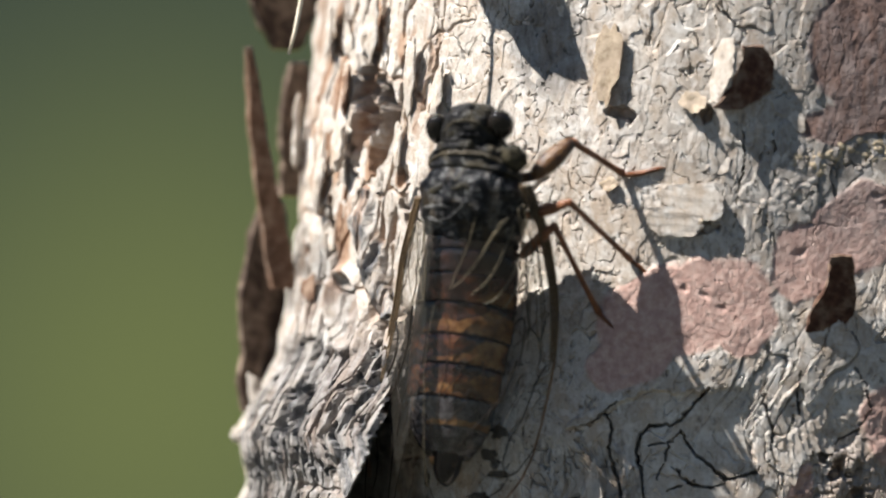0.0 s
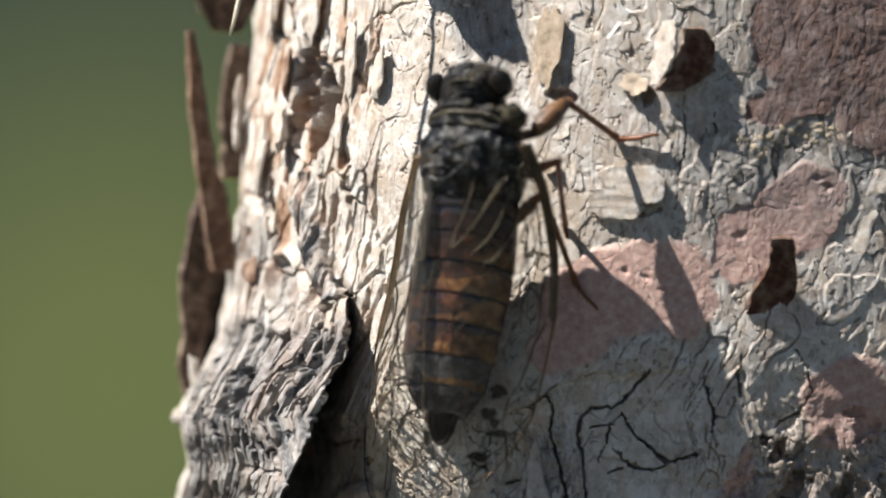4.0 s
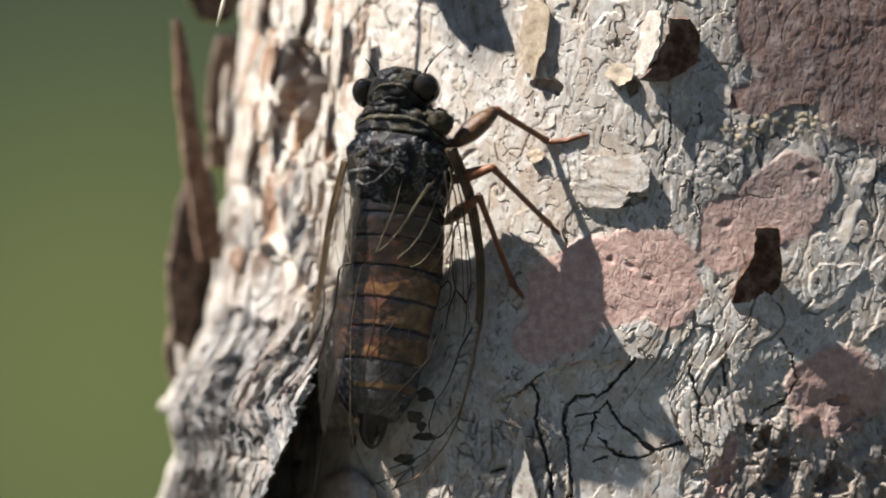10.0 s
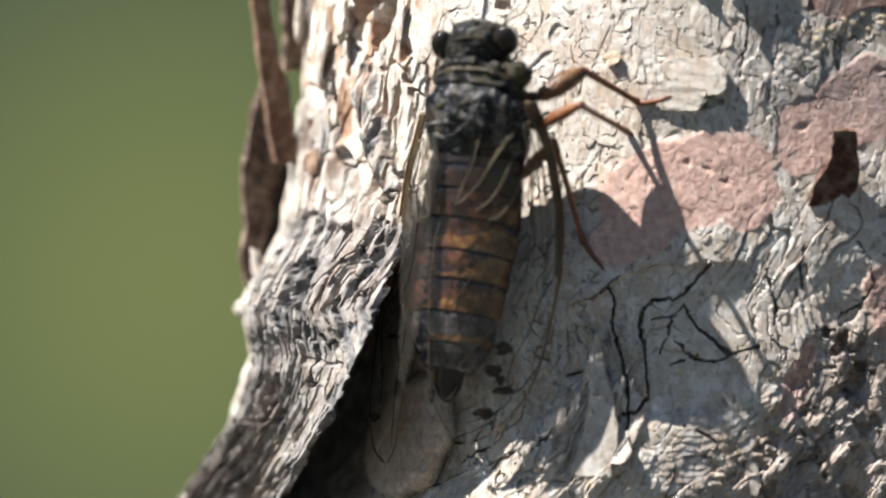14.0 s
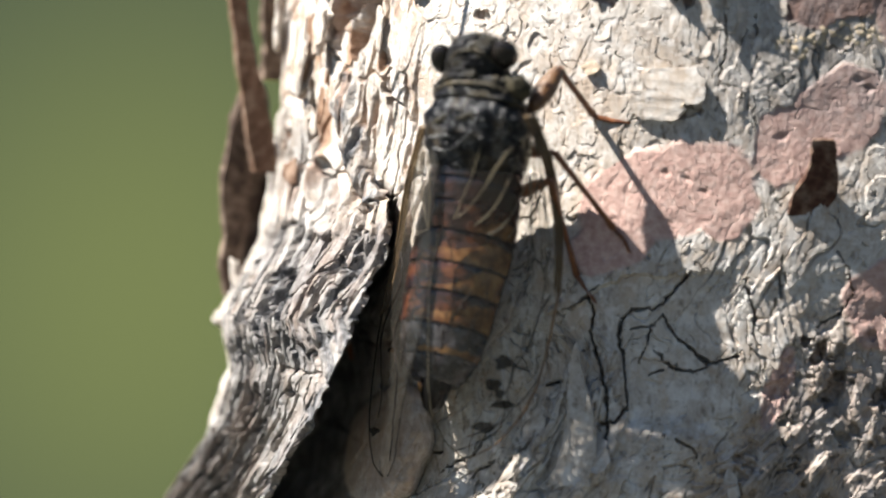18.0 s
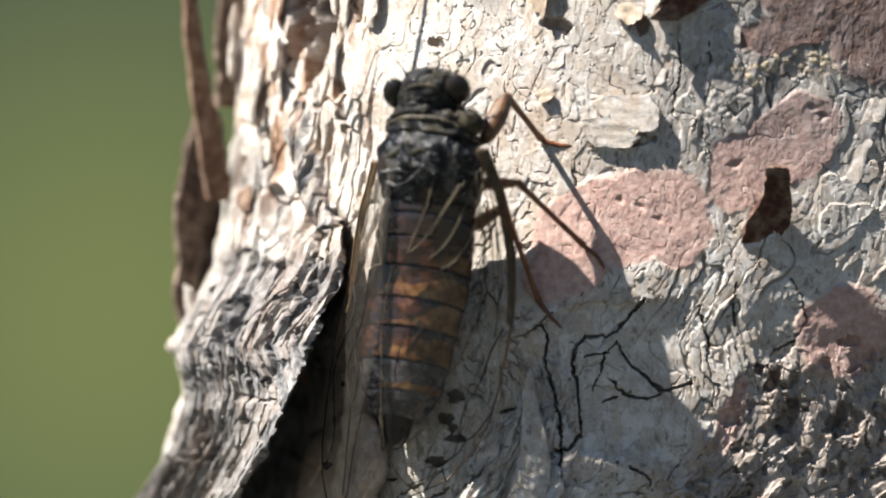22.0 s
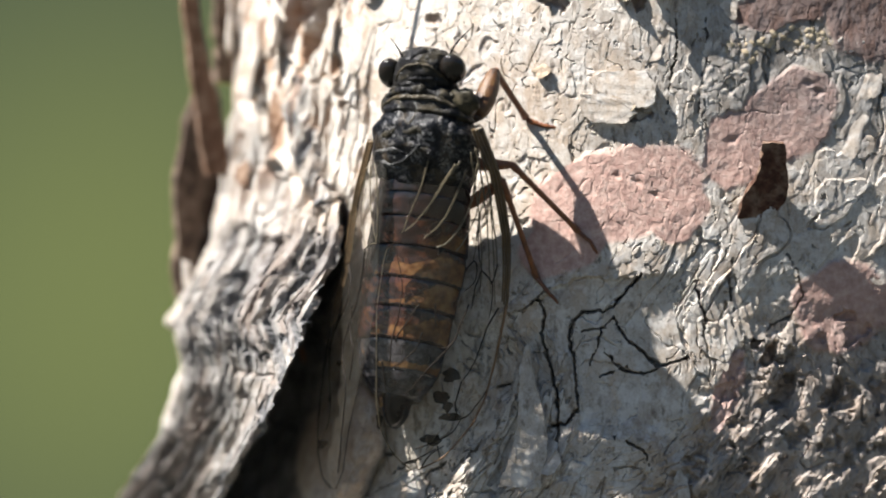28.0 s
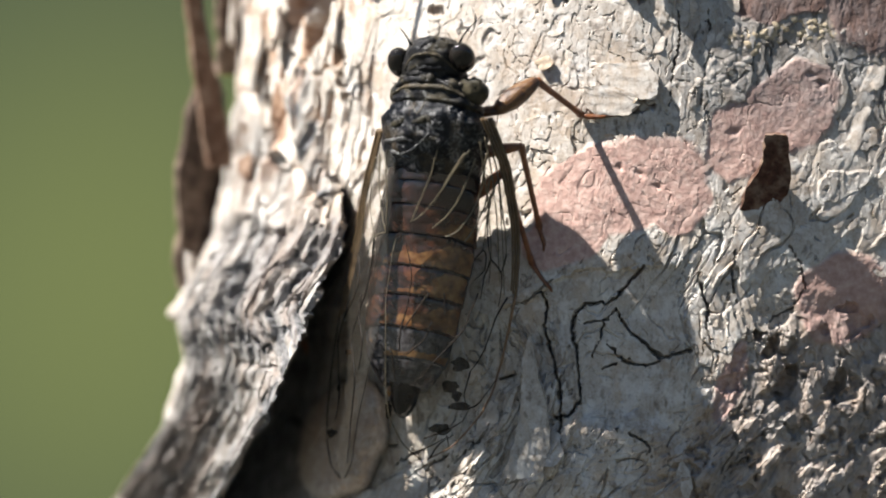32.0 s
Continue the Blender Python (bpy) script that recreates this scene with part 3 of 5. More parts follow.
def chip_mesh(tall, rows, thick, seed):
    """A split chip of bark, its face to -y, hanging down from its origin: rows give its left and right edge from the top to the foot."""
    rnd = random.Random(seed)
    bm = bmesh.new()
    n, m = 14, 7
    faces = []
    for side in (0, 1):
        grid = []
        for j in range(n + 1):
            v = j / n
            a = float(np.interp(v, np.linspace(0, 1, len(rows)), [q[0] for q in rows])) + rnd.uniform(-3, 3)
            b = float(np.interp(v, np.linspace(0, 1, len(rows)), [q[1] for q in rows])) + rnd.uniform(-3, 3)
            grid.append([bm.verts.new(((a + (b - a) * i / m) * U, ((0 if side else -thick) + rnd.uniform(-1.2, 1.2)) * U, (-v * tall + rnd.uniform(-1.5, 1.5)) * U)) for i in range(m + 1)])
        faces.append(grid)
        for j in range(n):
            for i in range(m):
                bm.faces.new((grid[j][i], grid[j + 1][i], grid[j + 1][i + 1], grid[j][i + 1]))
    f, g = faces
    rim = [(0, i) for i in range(m)] + [(j, m) for j in range(n)] + [(n, i) for i in range(m, 0, -1)] + [(j, 0) for j in range(n, 0, -1)]
    for k in range(len(rim)):
        (a, b), (c, d) = rim[k], rim[(k + 1) % len(rim)]
        bm.faces.new([bm.verts.new(p.co) for p in (f[a][b], f[c][d], g[c][d], g[a][b])])
    return bm


def chip(x, y, tall, rows, lift, tip, turn, mat, seed, label):
    ob = part("bark_chip", chip_mesh(tall, rows, 9, seed), mat, TRUNK, label)
    ob.matrix_basis = flake_pose(x, y, lift, 0, tip, turn)
    return ob


def slab(x, y, tall, rows, h, turn, mat, seed, label):
    ob = part("peeling_slab", chip_mesh(tall, rows, 14, seed), mat, TRUNK, label)
    ob.matrix_basis = Matrix.Translation(spot(x, y, h)) @ pose(0, 0, 0, 0, 0, -turn)
    return ob


def limb_flakes():
    # dark slabs and strips that peel off behind the trunk's edge; the slabs' brown holds their shade
    slab(302, 160, 372, ((50, 100), (26, 112), (14, 118), (2, 126), (0, 128), (8, 124), (-6, 122), (8, 118)), -560, -42, SHADED, 3, "dark brown peeling slab of bark, shade put into its colour")
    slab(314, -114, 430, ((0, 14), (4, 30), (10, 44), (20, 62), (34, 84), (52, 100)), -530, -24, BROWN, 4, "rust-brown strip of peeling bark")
    slab(318, -290, 182, ((0, 150), (-4, 156), (6, 150), (22, 132), (52, 104)), -600, -30, SHADED, 6, "dark brown flap of peeling bark, shade put into its colour")
    slab(372, -88, 240, ((26, 60), (8, 74), (2, 82), (8, 90), (0, 96)), -600, -36, SHADED, 7, "dark brown peeling slab of bark, shade put into its colour")
    flake(312, 566, 60, 70, FLAKE, spin=-20, turn=-10, thick=16, seed=10, h=-560, ragged=0.35)
    flake(335, 500, 40, 120, FLAKE, spin=-15, turn=-30, thick=12, seed=11, h=-520, ragged=0.3)


def bright_flakes():
    # pale slabs on the sunlit side, with rust-coloured hollows between them
    flake(415, 30, 52, 180, FLAKE, lift=20, spin=6, turn=6, thick=12, seed=20)
    flake(410, 70, 40, 90, FLAKE, lift=26, spin=8, turn=4, thick=10, seed=21)
    flake(452, 110, 46, 150, FLAKE, lift=18, spin=8, turn=8, thick=12, seed=22)
    flake(500, -40, 46, 110, BROWN, lift=6, spin=4, turn=14, curl=0.25, thick=9, seed=23, label="brown curled flake with a hollow beneath")
    flake(492, 60, 52, 130, FLAKE, lift=18, spin=5, turn=16, curl=0.3, thick=11, seed=24)
    flake(612, -70, 48, 170, FLAKE, lift=15, spin=4, turn=12, curl=0.15, thick=11, seed=25)
    flake(660, -40, 40, 130, FLAKE, lift=10, spin=6, turn=12, curl=0.2, thick=10, seed=26)
    flake(590, 60, 34, 110, FLAKE, lift=10, spin=3, turn=14, curl=0.2, thick=9, seed=27)
    flake(470, -150, 60, 120, FLAKE, lift=14, spin=8, turn=12, thick=10, seed=28)
    flake(545, -150, 50, 150, FLAKE, lift=14, spin=8, turn=12, thick=10, seed=29)
    flake(432, 310, 50, 60, BROWN, lift=10, spin=-30, turn=-20, thick=9, seed=30)
    flake(535, 600, 30, 110, RUST, lift=16, spin=-10, turn=60, curl=0.1, thick=9, seed=32)


def face_flakes():
    # the two curled scales with dark hollows, the standing chip and other single scales
    chip(1164, -130, 112, ((0, 28), (-16, 30), (-22, 28), (-25, 16), (-18, 0)), 18, 4, 38, FLAKE, 40, "pale curled bark scale over a dark hollow")
    chip(1206, -118, 112, ((-14, 26), (-12, 44), (-26, 46), (-40, 40), (-66, -8)), 24, -9, -22, UMBER, 41, "dark brown underside of a curled bark scale")
    flake(1108, -18, 56, 50, TAN, lift=2, spin=24, tip=8, curl=0.3, thick=5, seed=42)
    flake(958, -88, 64, 190, TAN, lift=4, spin=5, tip=5, turn=4, curl=0.2, thick=6, seed=43, ragged=0.12)
    chip(1050, 126, 66, ((16, 96), (-6, 108), (6, 113), (36, 112), (68, 104)), -3, 4, 1, FLAKE, 44, "lifted bark scale over a dark hollow")
    chip(1026, 166, 52, ((6, 60), (0, 96), (4, 104), (24, 84)), -3, -1, 2, FLAKE, 45, "grey bark scale")
    flake(1112, 186, 44, 34, TAN, lift=7, spin=-14, tip=8, turn=10, curl=0.2, thick=5, seed=47)
    flake(960, 128, 44, 36, TAN, lift=2, spin=-8, tip=10, curl=0.2, thick=5, seed=46)
    chip(1356, 250, 146, ((-8, 34), (-6, 38), (-8, 42), (-24, 48), (-34, 44), (-38, 26)), 52, -24, -8, UMBER, 48, "rust-brown bark chip standing out from the trunk")
    chip(934, 612, 252, ((-3, 3), (-14, 13), (-17, 24), (-20, 36), (-32, 36), (-50, 22)), 9, 0, 3, FLAKE, 50, "pale spear-shaped scale of bark")
    flake(960, 815, 70, 90, FLAKE, lift=5, spin=20, tip=6, turn=20, thick=5, seed=52, ragged=0.3)
    flake(905, 800, 50, 110, FLAKE, lift=4, spin=18, turn=14, thick=5, seed=53)
    flake(860, 760, 46, 100, FLAKE, lift=2, spin=24, turn=10, thick=5, seed=54)
    flake(1512, 240, 46, 130, FLAKE, lift=-3, spin=18, turn=6, thick=5, seed=57)
    flake(1540, 150, 50, 90, FLAKE, lift=-3, spin=18, turn=6, thick=5, seed=58)
    # a large unseen scale above, added to throw shade on the bark over the insect
    flake(690, -395, 220, 230, FLAKE, lift=122, spin=0, tip=48, curl=0.2, thick=16, seed=59, label="large unseen bark scale added to throw a shadow")


def resin_crust():
    rnd = random.Random(5)
    pts = [(1250, 165), (1290, 112), (1340, 84), (1410, 60), (1480, 72), (1525, 88)]
    for k in range(190):
        t = rnd.random() ** 1.2
        i = min(int(t * 5), 4)
        f = t * 5 - i
        wide = 17 if t < 0.3 else 9
        x = pts[i][0] * (1 - f) + pts[i + 1][0] * f + rnd.gauss(0, wide)
        y = pts[i][1] * (1 - f) + pts[i + 1][1] * f + rnd.gauss(0, wide)
        r = rnd.uniform(4.5, 9.5) * (1.0 if t < 0.75 else 0.8)
        bm = bmesh.new()
        bmesh.ops.create_icosphere(bm, subdivisions=2, radius=r * U)
        sx, sz = rnd.uniform(0.8, 1.5), rnd.uniform(0.7, 1.0)
        for v in bm.verts:
            n = 1 + 0.35 * (noise.noise(v.co / (r * U) * 1.3 + Vector((k, 0, 0))))
            v.co = Vector((v.co.x * sx, v.co.y * 0.42, v.co.z * sz)) * n
        ob = part("resin_lump", bm, RESIN if 0.25 < t < 0.8 else FLAKE, TRUNK, "cream-coloured lump of resin crust" if k == 0 else "")
        ob.matrix_basis = Matrix.Translation(spot(x, y, float(bark_height(np.array([x]), np.array([y]))[0]) - 3.0)) @ pose(0, 0, 0, 0, rnd.uniform(-40, 40), 0)


def small_scales():
    rnd = random.Random(12)
    meshes = []
    for k in range(14):
        bm = flake_mesh(rnd.uniform(30, 62), rnd.uniform(40, 90), 3.5, rnd.uniform(0.02, 0.10), 200 + k, nu=5, nv=7, ragged=0.3)
        me = bpy.data.meshes.new("bark_scale")
        bmesh.ops.recalc_face_normals(bm, faces=bm.faces)
        bm.to_mesh(me)
        bm.free()
        me.polygons.foreach_set("use_smooth", np.ones(len(me.polygons), dtype=bool))
        me.materials.append(FLAKE)
        meshes.append(me)
    made = 0
    while made < 150:
        x, y = rnd.uniform(300, 1620), rnd.uniform(-220, 900)
        if x < float(limb(y)) + 30 or min(float(blot(np.array([x]), np.array([y]), *c)[0]) for c in PINK) < 1.1:
            continue
        if math.hypot((x - 1085) / 170, (y - 640) / 180) < 1 or x < 950 and y > 470:
            continue
        if x > 1290 and y > 590 or x < 620 and y > 240:
            continue
        ob = new("bark_scale", meshes[rnd.randrange(14)])
        ob.parent = TRUNK
        ob.matrix_basis = flake_pose(x, y, rnd.uniform(-6, -4), rnd.uniform(-30, 30), rnd.uniform(-2, 3.5), rnd.uniform(-2, 4)) @ Matrix.Scale(rnd.uniform(0.6, 1.25), 4)
        made += 1


# ---- the cicada ----
ROLL, SLANT = radians(30), radians(4.4)


def sag(z):
    """The body's line: its head held off the bark, its hind end close to it."""
    return 0.32 * (max(z, -330) + 0.12 * min(z + 330, 0) + 90)


def body(x, z, d):
    """The insect's own space: x to its right, z towards its head, d towards its back."""
    z = z + 0.24 * (d - 40)
    x1 = x * math.cos(ROLL) - d * math.sin(ROLL) + 12
    h1 = d * math.cos(ROLL) + x * math.sin(ROLL) + sag(z)
    return Vector(((x1 * math.cos(SLANT) + z * math.sin(SLANT)) * U, -h1 * U, (z * math.cos(SLANT) - x1 * math.sin(SLANT)) * U))


def shell_material(name, stops, rough=0.3, spec=0.4, scale=0.035, bump=3.0):
    m = Mat(name, rough, spec=spec)
    c = m.ramp(m.noise(scale, 5, 0.62, distort=0.25), stops)
    c = m.mix(0.4, c, m.ramp(m.noise(0.3, 3, 0.6), [(0.35, (0.55, 0.55, 0.55)), (0.6, (1, 1, 1))]), "MULTIPLY")
    m.color(c)
    m.bump(m.math("ADD", m.noise(0.12, 5, 0.65), m.math("MULTIPLY", m.noise(0.4, 2), 0.4)), bump)
    return m.m


def dusty_material(name, stops, dust, rough, spec, bump, cover=(0.56, 0.66)):
    """Shell with patches of a second colour and pale dust caught in its pits."""
    m = Mat(name, rough, spec=spec)
    c = m.ramp(m.noise(0.024, 5, 0.6, distort=0.5), stops)
    where = m.math("MULTIPLY", m.ramp(m.noise(0.17, 3, 0.7), [(cover[0], (0, 0, 0)), (cover[1], (1, 1, 1))]), m.ramp(m.noise(0.03, 3, 0.6, distort=0.4), [(0.46, (0, 0, 0)), (0.6, (1, 1, 1))]))
    m.color(m.mix(where, c, dust))
    m.bump(m.math("ADD", m.noise(0.09, 4, 0.6), m.math("MULTIPLY", m.noise(0.3, 2), 0.3)), bump)
    return m.m


SHELL = dusty_material("thorax_shell", [(0.42, (0.005, 0.0055, 0.007)), (0.53, (0.010, 0.0105, 0.013)), (0.60, (0.028, 0.021, 0.013)), (0.72, (0.05, 0.037, 0.024))], (0.19, 0.185, 0.18), 0.36, 0.2, 3.0, (0.47, 0.6))
HEADS = dusty_material("head_shell", [(0.36, (0.009, 0.009, 0.010)), (0.52, (0.021, 0.020, 0.019)), (0.58, (0.042, 0.036, 0.025)), (0.70, (0.075, 0.062, 0.042))], (0.17, 0.168, 0.16), 0.36, 0.14, 2.6)
DUSTY = dusty_material("dusty_ridge", [(0.40, (0.012, 0.012, 0.013)), (0.52, (0.035, 0.034, 0.033)), (0.64, (0.085, 0.082, 0.078))], (0.22, 0.22, 0.21), 0.4, 0.25, 4.0, (0.48, 0.6))
LOBE = dusty_material("olive_lobe", [(0.36, (0.018, 0.016, 0.012)), (0.52, (0.040, 0.035, 0.023)), (0.68, (0.072, 0.06, 0.038))], (0.12, 0.11, 0.09), 0.4, 0.14, 2.4, (0.6, 0.7))
OCHRE = shell_material("ochre_edge", [(0.3, (0.02, 0.017, 0.011)), (0.6, (0.07, 0.054, 0.03))], 0.45)
DARKSEG = shell_material("dark_segment", [(0.3, (0.006, 0.005, 0.006)), (0.55, (0.016, 0.012, 0.012)), (0.7, (0.035, 0.02, 0.014))], 0.14, 0.5, 0.03, 0.4)
AMBER = shell_material("amber_segment", [(0.34, (0.05, 0.02, 0.01)), (0.46, (0.14, 0.066, 0.02)), (0.62, (0.22, 0.115, 0.036))], 0.3, 0.5, 0.03, 0.8)


def ring_material():
    """Abdomen rings: dark glossy brown, amber towards the hind border, ash-grey bloom on the last; the mark "band" says where."""
    m = Mat("abdomen_ring", 0.2, spec=0.8)
    band = m.t.nodes.new("ShaderNodeAttribute")
    band.attribute_name = "band"
    parts = m.t.nodes.new("ShaderNodeSeparateColor")
    m.link(band.outputs["Color"], parts.inputs["Color"])
    rag = m.math("MULTIPLY", m.math("SUBTRACT", m.noise(0.045, 5, 0.65, distort=0.6), 0.5), 2.6)
    base = m.ramp(m.noise(0.022, 5, 0.62, distort=0.4), [(0.38, (0.012, 0.008, 0.008)), (0.47, (0.034, 0.015, 0.011)), (0.56, (0.07, 0.026, 0.014)), (0.70, (0.12, 0.047, 0.02))])
    gold = m.ramp(m.noise(0.035, 4, 0.6), [(0.34, (0.05, 0.018, 0.008)), (0.48, (0.12, 0.054, 0.02)), (0.64, (0.21, 0.115, 0.045))])
    ash = m.ramp(m.noise(0.05, 5, 0.65), [(0.36, (0.016, 0.014, 0.015)), (0.5, (0.042, 0.039, 0.042)), (0.66, (0.095, 0.091, 0.095))])
    amount = m.ramp(m.math("ADD", parts.outputs["Red"], rag), [(0.35, (0, 0, 0)), (0.65, (1, 1, 1))])
    bloom = m.ramp(m.math("ADD", parts.outputs["Green"], m.math("MULTIPLY", rag, 0.7)), [(0.35, (0, 0, 0)), (0.65, (1, 1, 1))])
    ink = m.mix(parts.outputs["Blue"], base, (0.009, 0.008, 0.010))
    m.color(m.mix(m.math("MULTIPLY", amount, 0.92), m.mix(bloom, ink, ash), gold))
    m.bump(m.math("ADD", m.noise(0.06, 4, 0.6), m.math("MULTIPLY", m.noise(0.3, 2), 0.2)), 1.9)
    return m.m


RING = ring_material()
LEGC = shell_material("amber_leg", [(0.3, (0.09, 0.03, 0.013)), (0.6, (0.22, 0.078, 0.027))], 0.35, 0.5, 0.05, 2.0)
FEMUR = shell_material("ochre_femur", [(0.42, (0.03, 0.014, 0.008)), (0.54, (0.11, 0.048, 0.016)), (0.7, (0.17, 0.09, 0.032))], 0.4, 0.5, 0.03, 2.0)
BLACK = shell_material("black_shell", [(0.3, (0.006, 0.006, 0.006)), (0.7, (0.02, 0.019, 0.018))], 0.2, 0.6, 0.05, 1.0)
EYES = shell_material("eye", [(0.3, (0.008, 0.007, 0.006)), (0.7, (0.02, 0.016, 0.013))], 0.1, 0.45, 0.03, 0.4)
VEIN = shell_material("wing_vein", [(0.3, (0.05, 0.04, 0.025)), (0.6, (0.145, 0.118, 0.075))], 0.4, 0.4, 0.03, 0.6)
EDGE = shell_material("wing_edge", [(0.3, (0.09, 0.045, 0.022)), (0.6, (0.22, 0.125, 0.06))], 0.4, 0.4, 0.02, 0.6)
COSTA = shell_material("wing_rib", [(0.3, (0.05, 0.034, 0.018)), (0.6, (0.135, 0.088, 0.045))], 0.4, 0.4, 0.03, 0.6)
DVEIN = shell_material("dark_vein", [(0.3, (0.008, 0.006, 0.005)), (0.7, (0.025, 0.018, 0.012))], 0.7, 0.15, 0.02, 1.0)


def wing_material(name, film_share, film_color, ior):
    m = bpy.data.materials.new(name)
    m.use_nodes = True
    t = m.node_tree
    t.nodes.remove(t.nodes["Principled BSDF"])
    clear, gloss, film = t.nodes.new("ShaderNodeBsdfTransparent"), t.nodes.new("ShaderNodeBsdfGlossy"), t.nodes.new("ShaderNodeBsdfDiffuse")
    clear.inputs["Color"].default_value = (0.955, 0.945, 0.92, 1)
    gloss.inputs["Roughness"].default_value = 0.08
    film.inputs["Color"].default_value = (*film_color, 1)
    a, b = t.nodes.new("ShaderNodeMixShader"), t.nodes.new("ShaderNodeMixShader")
    a.inputs["Fac"].default_value = film_share
    fr = t.nodes.new("ShaderNodeFresnel")
    fr.inputs["IOR"].default_value = ior
    n, bu = t.nodes.new("ShaderNodeTexNoise"), t.nodes.new("ShaderNodeBump")
    n.inputs["Scale"].default_value = 0.07 / U
    bu.inputs["Distance"].default_value = 4 * U
    tc = t.nodes.new("ShaderNodeTexCoord")
    t.links.new(tc.outputs["Object"], n.inputs["Vector"])
    t.links.new(n.outputs["Fac"], bu.inputs["Height"])
    t.links.new(bu.outputs["Normal"], gloss.inputs["Normal"])
    t.links.new(bu.outputs["Normal"], fr.inputs["Normal"])
    t.links.new(clear.outputs[0], a.inputs[1])
    t.links.new(film.outputs[0], a.inputs[2])
    t.links.new(fr.outputs[0], b.inputs["Fac"])
    t.links.new(a.outputs[0], b.inputs[1])
    t.links.new(gloss.outputs[0], b.inputs[2])
    t.links.new(b.outputs[0], t.nodes["Material Output"].inputs["Surface"])
    return m


def smoke_material():
    """A brown clouding in the membrane, partly see-through."""
    m = Mat("smoky_spot", 0.5, spec=0.2)
    m.color(m.ramp(m.noise(0.08, 3), [(0.35, (0.010, 0.006, 0.003)), (0.65, (0.026, 0.015, 0.008))]))
    m.b.inputs["Alpha"].default_value = 0.6
    return m.m


WING = wing_material("wing_membrane", 0.012, (0.30, 0.28, 0.235), 1.08)
# left wing: the grey veil of its steep angle put into the film
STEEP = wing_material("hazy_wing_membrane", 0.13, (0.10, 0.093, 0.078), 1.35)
SMOKE = smoke_material()


def loft(bm, sections, sides=40, mat=0, lump=0.0, seed=0, pick=None):
    """Rings across the body: each section is z, centre x, half width, height of back, depth of belly."""
    rings = []
    for z, cx, w, up, dn in sections:
        ring = []
        for q in range(sides):
            t = 2 * math.pi * q / sides
            x, d = w * math.cos(t), (up if math.sin(t) > 0 else dn) * math.sin(t)
            k = 1 + lump * noise.noise(Vector((x / 22, z / 22, d / 22 + seed)))
            ring.append(bm.verts.new(body(cx + x * k, z, d * k)))
        rings.append(ring)
    for n, (u, v) in enumerate(zip(rings, rings[1:])):
        for q in range(sides):
            f = bm.faces.new((u[q], u[(q + 1) % sides], v[(q + 1) % sides], v[q]))
            f.material_index = pick(n, q) if pick else mat
    bm.faces.new(rings[0]).material_index = mat
    bm.faces.new(rings[-1]).material_index = mat


def ball(bm, x, z, d, rx, rz, rd, mat=0, lump=0.0):
    made = bmesh.ops.create_icosphere(bm, subdivisions=3, radius=1.0)["verts"]
    for v in made:
        k = 1 + lump * noise.noise(v.co * 2.3 + Vector((x, z, d)))
        v.co = body(x + v.co.x * rx * k, z + v.co.z * rz * k, d - v.co.y * rd * k)
    for f in {f for v in made for f in v.link_faces}:
        f.material_index = mat


def smooth_sections(keys, n):
    """Interpolated sections between the given ones."""
    out = []
    for i in range(n):
        t = i / (n - 1) * (len(keys) - 1)
        a = min(int(t), len(keys) - 2)
        f = t - a
        f = f * f * (3 - 2 * f) if 0 < a < len(keys) - 2 else f
        out.append(tuple(keys[a][c] * (1 - f) + keys[a + 1][c] * f for c in range(5)))
    return out


# Folded wings in plan: outer and inner edge by the way down the body, and their heights.
RIGHT = ((225, 260, 300, 360, 420, 480, 545, 600, 650, 710, 755, 790, 815, 828, 834), (850, 864, 880, 893, 901, 902, 897, 886, 875, 858, 835, 805, 778, 755, 736),
         (225, 270, 330, 400, 450, 545, 700, 760, 795, 815, 828, 834), (770, 752, 728, 700, 680, 666, 665, 672, 690, 703, 718, 730))
LEFT = ((245, 300, 350, 430, 490, 550, 620, 690, 750, 800, 840, 862, 868), (654, 640, 626, 615, 603, 588, 575, 566, 560, 560, 566, 576, 586),
        (245, 420, 500, 600, 680, 760, 840, 862, 868), (690, 672, 670, 655, 636, 618, 606, 599, 592))


def wing_span(y, side):
    e = RIGHT if side > 0 else LEFT
    return float(np.interp(y, e[0], e[1])), float(np.interp(y, e[2], e[3]))


def wing_point(x, y, side, lift=0.0):
    """A point of the folded wing over plan place x, y, in the insect's space."""
    xo, xi = wing_span(y, side)
    u = min(1.0, max(0.0, (x - xo) / (xi - xo)))
    if side > 0:
        ho = float(np.interp(y, (225, 300, 373, 437, 500, 564, 628, 689, 750, 834), (80, 64, 40, 30, 18, 5, -12, -28, -40, -62)))
        hi = float(np.interp(y, (225, 300, 400, 480, 540, 600, 660, 720, 780, 834), (118, 108, 92, 78, 64, 50, 32, 8, -24, -58)))
        h = ho + (hi - ho) * math.sin(1.5708 * min(1, u / 0.45)) - 25 * max(0, (u - 0.5) / 0.5) ** 1.5
    else:
        ho = float(np.interp(y, (245, 285, 353, 415, 478, 541, 605, 700, 868), (-40, -71, -111, -132, -152, -168, -178, -184, -180)))
        hi = float(np.interp(y, (245, 330, 420, 500, 600, 680, 760, 868), (42, 46, 42, 30, 8, -25, -70, -150)))
        h = ho + (hi - ho) * (1 - (1 - u) ** 1.6)
    h += 2.5 * math.sin(u * 15 + y / 60) * u * (1 - u) * 4 + lift + 0.06 * (y - 300) + sag(121 - y) - 0.1 * (301 - y)
    return Vector(((x - 744) * U, -h * U, (121 - y) * U))


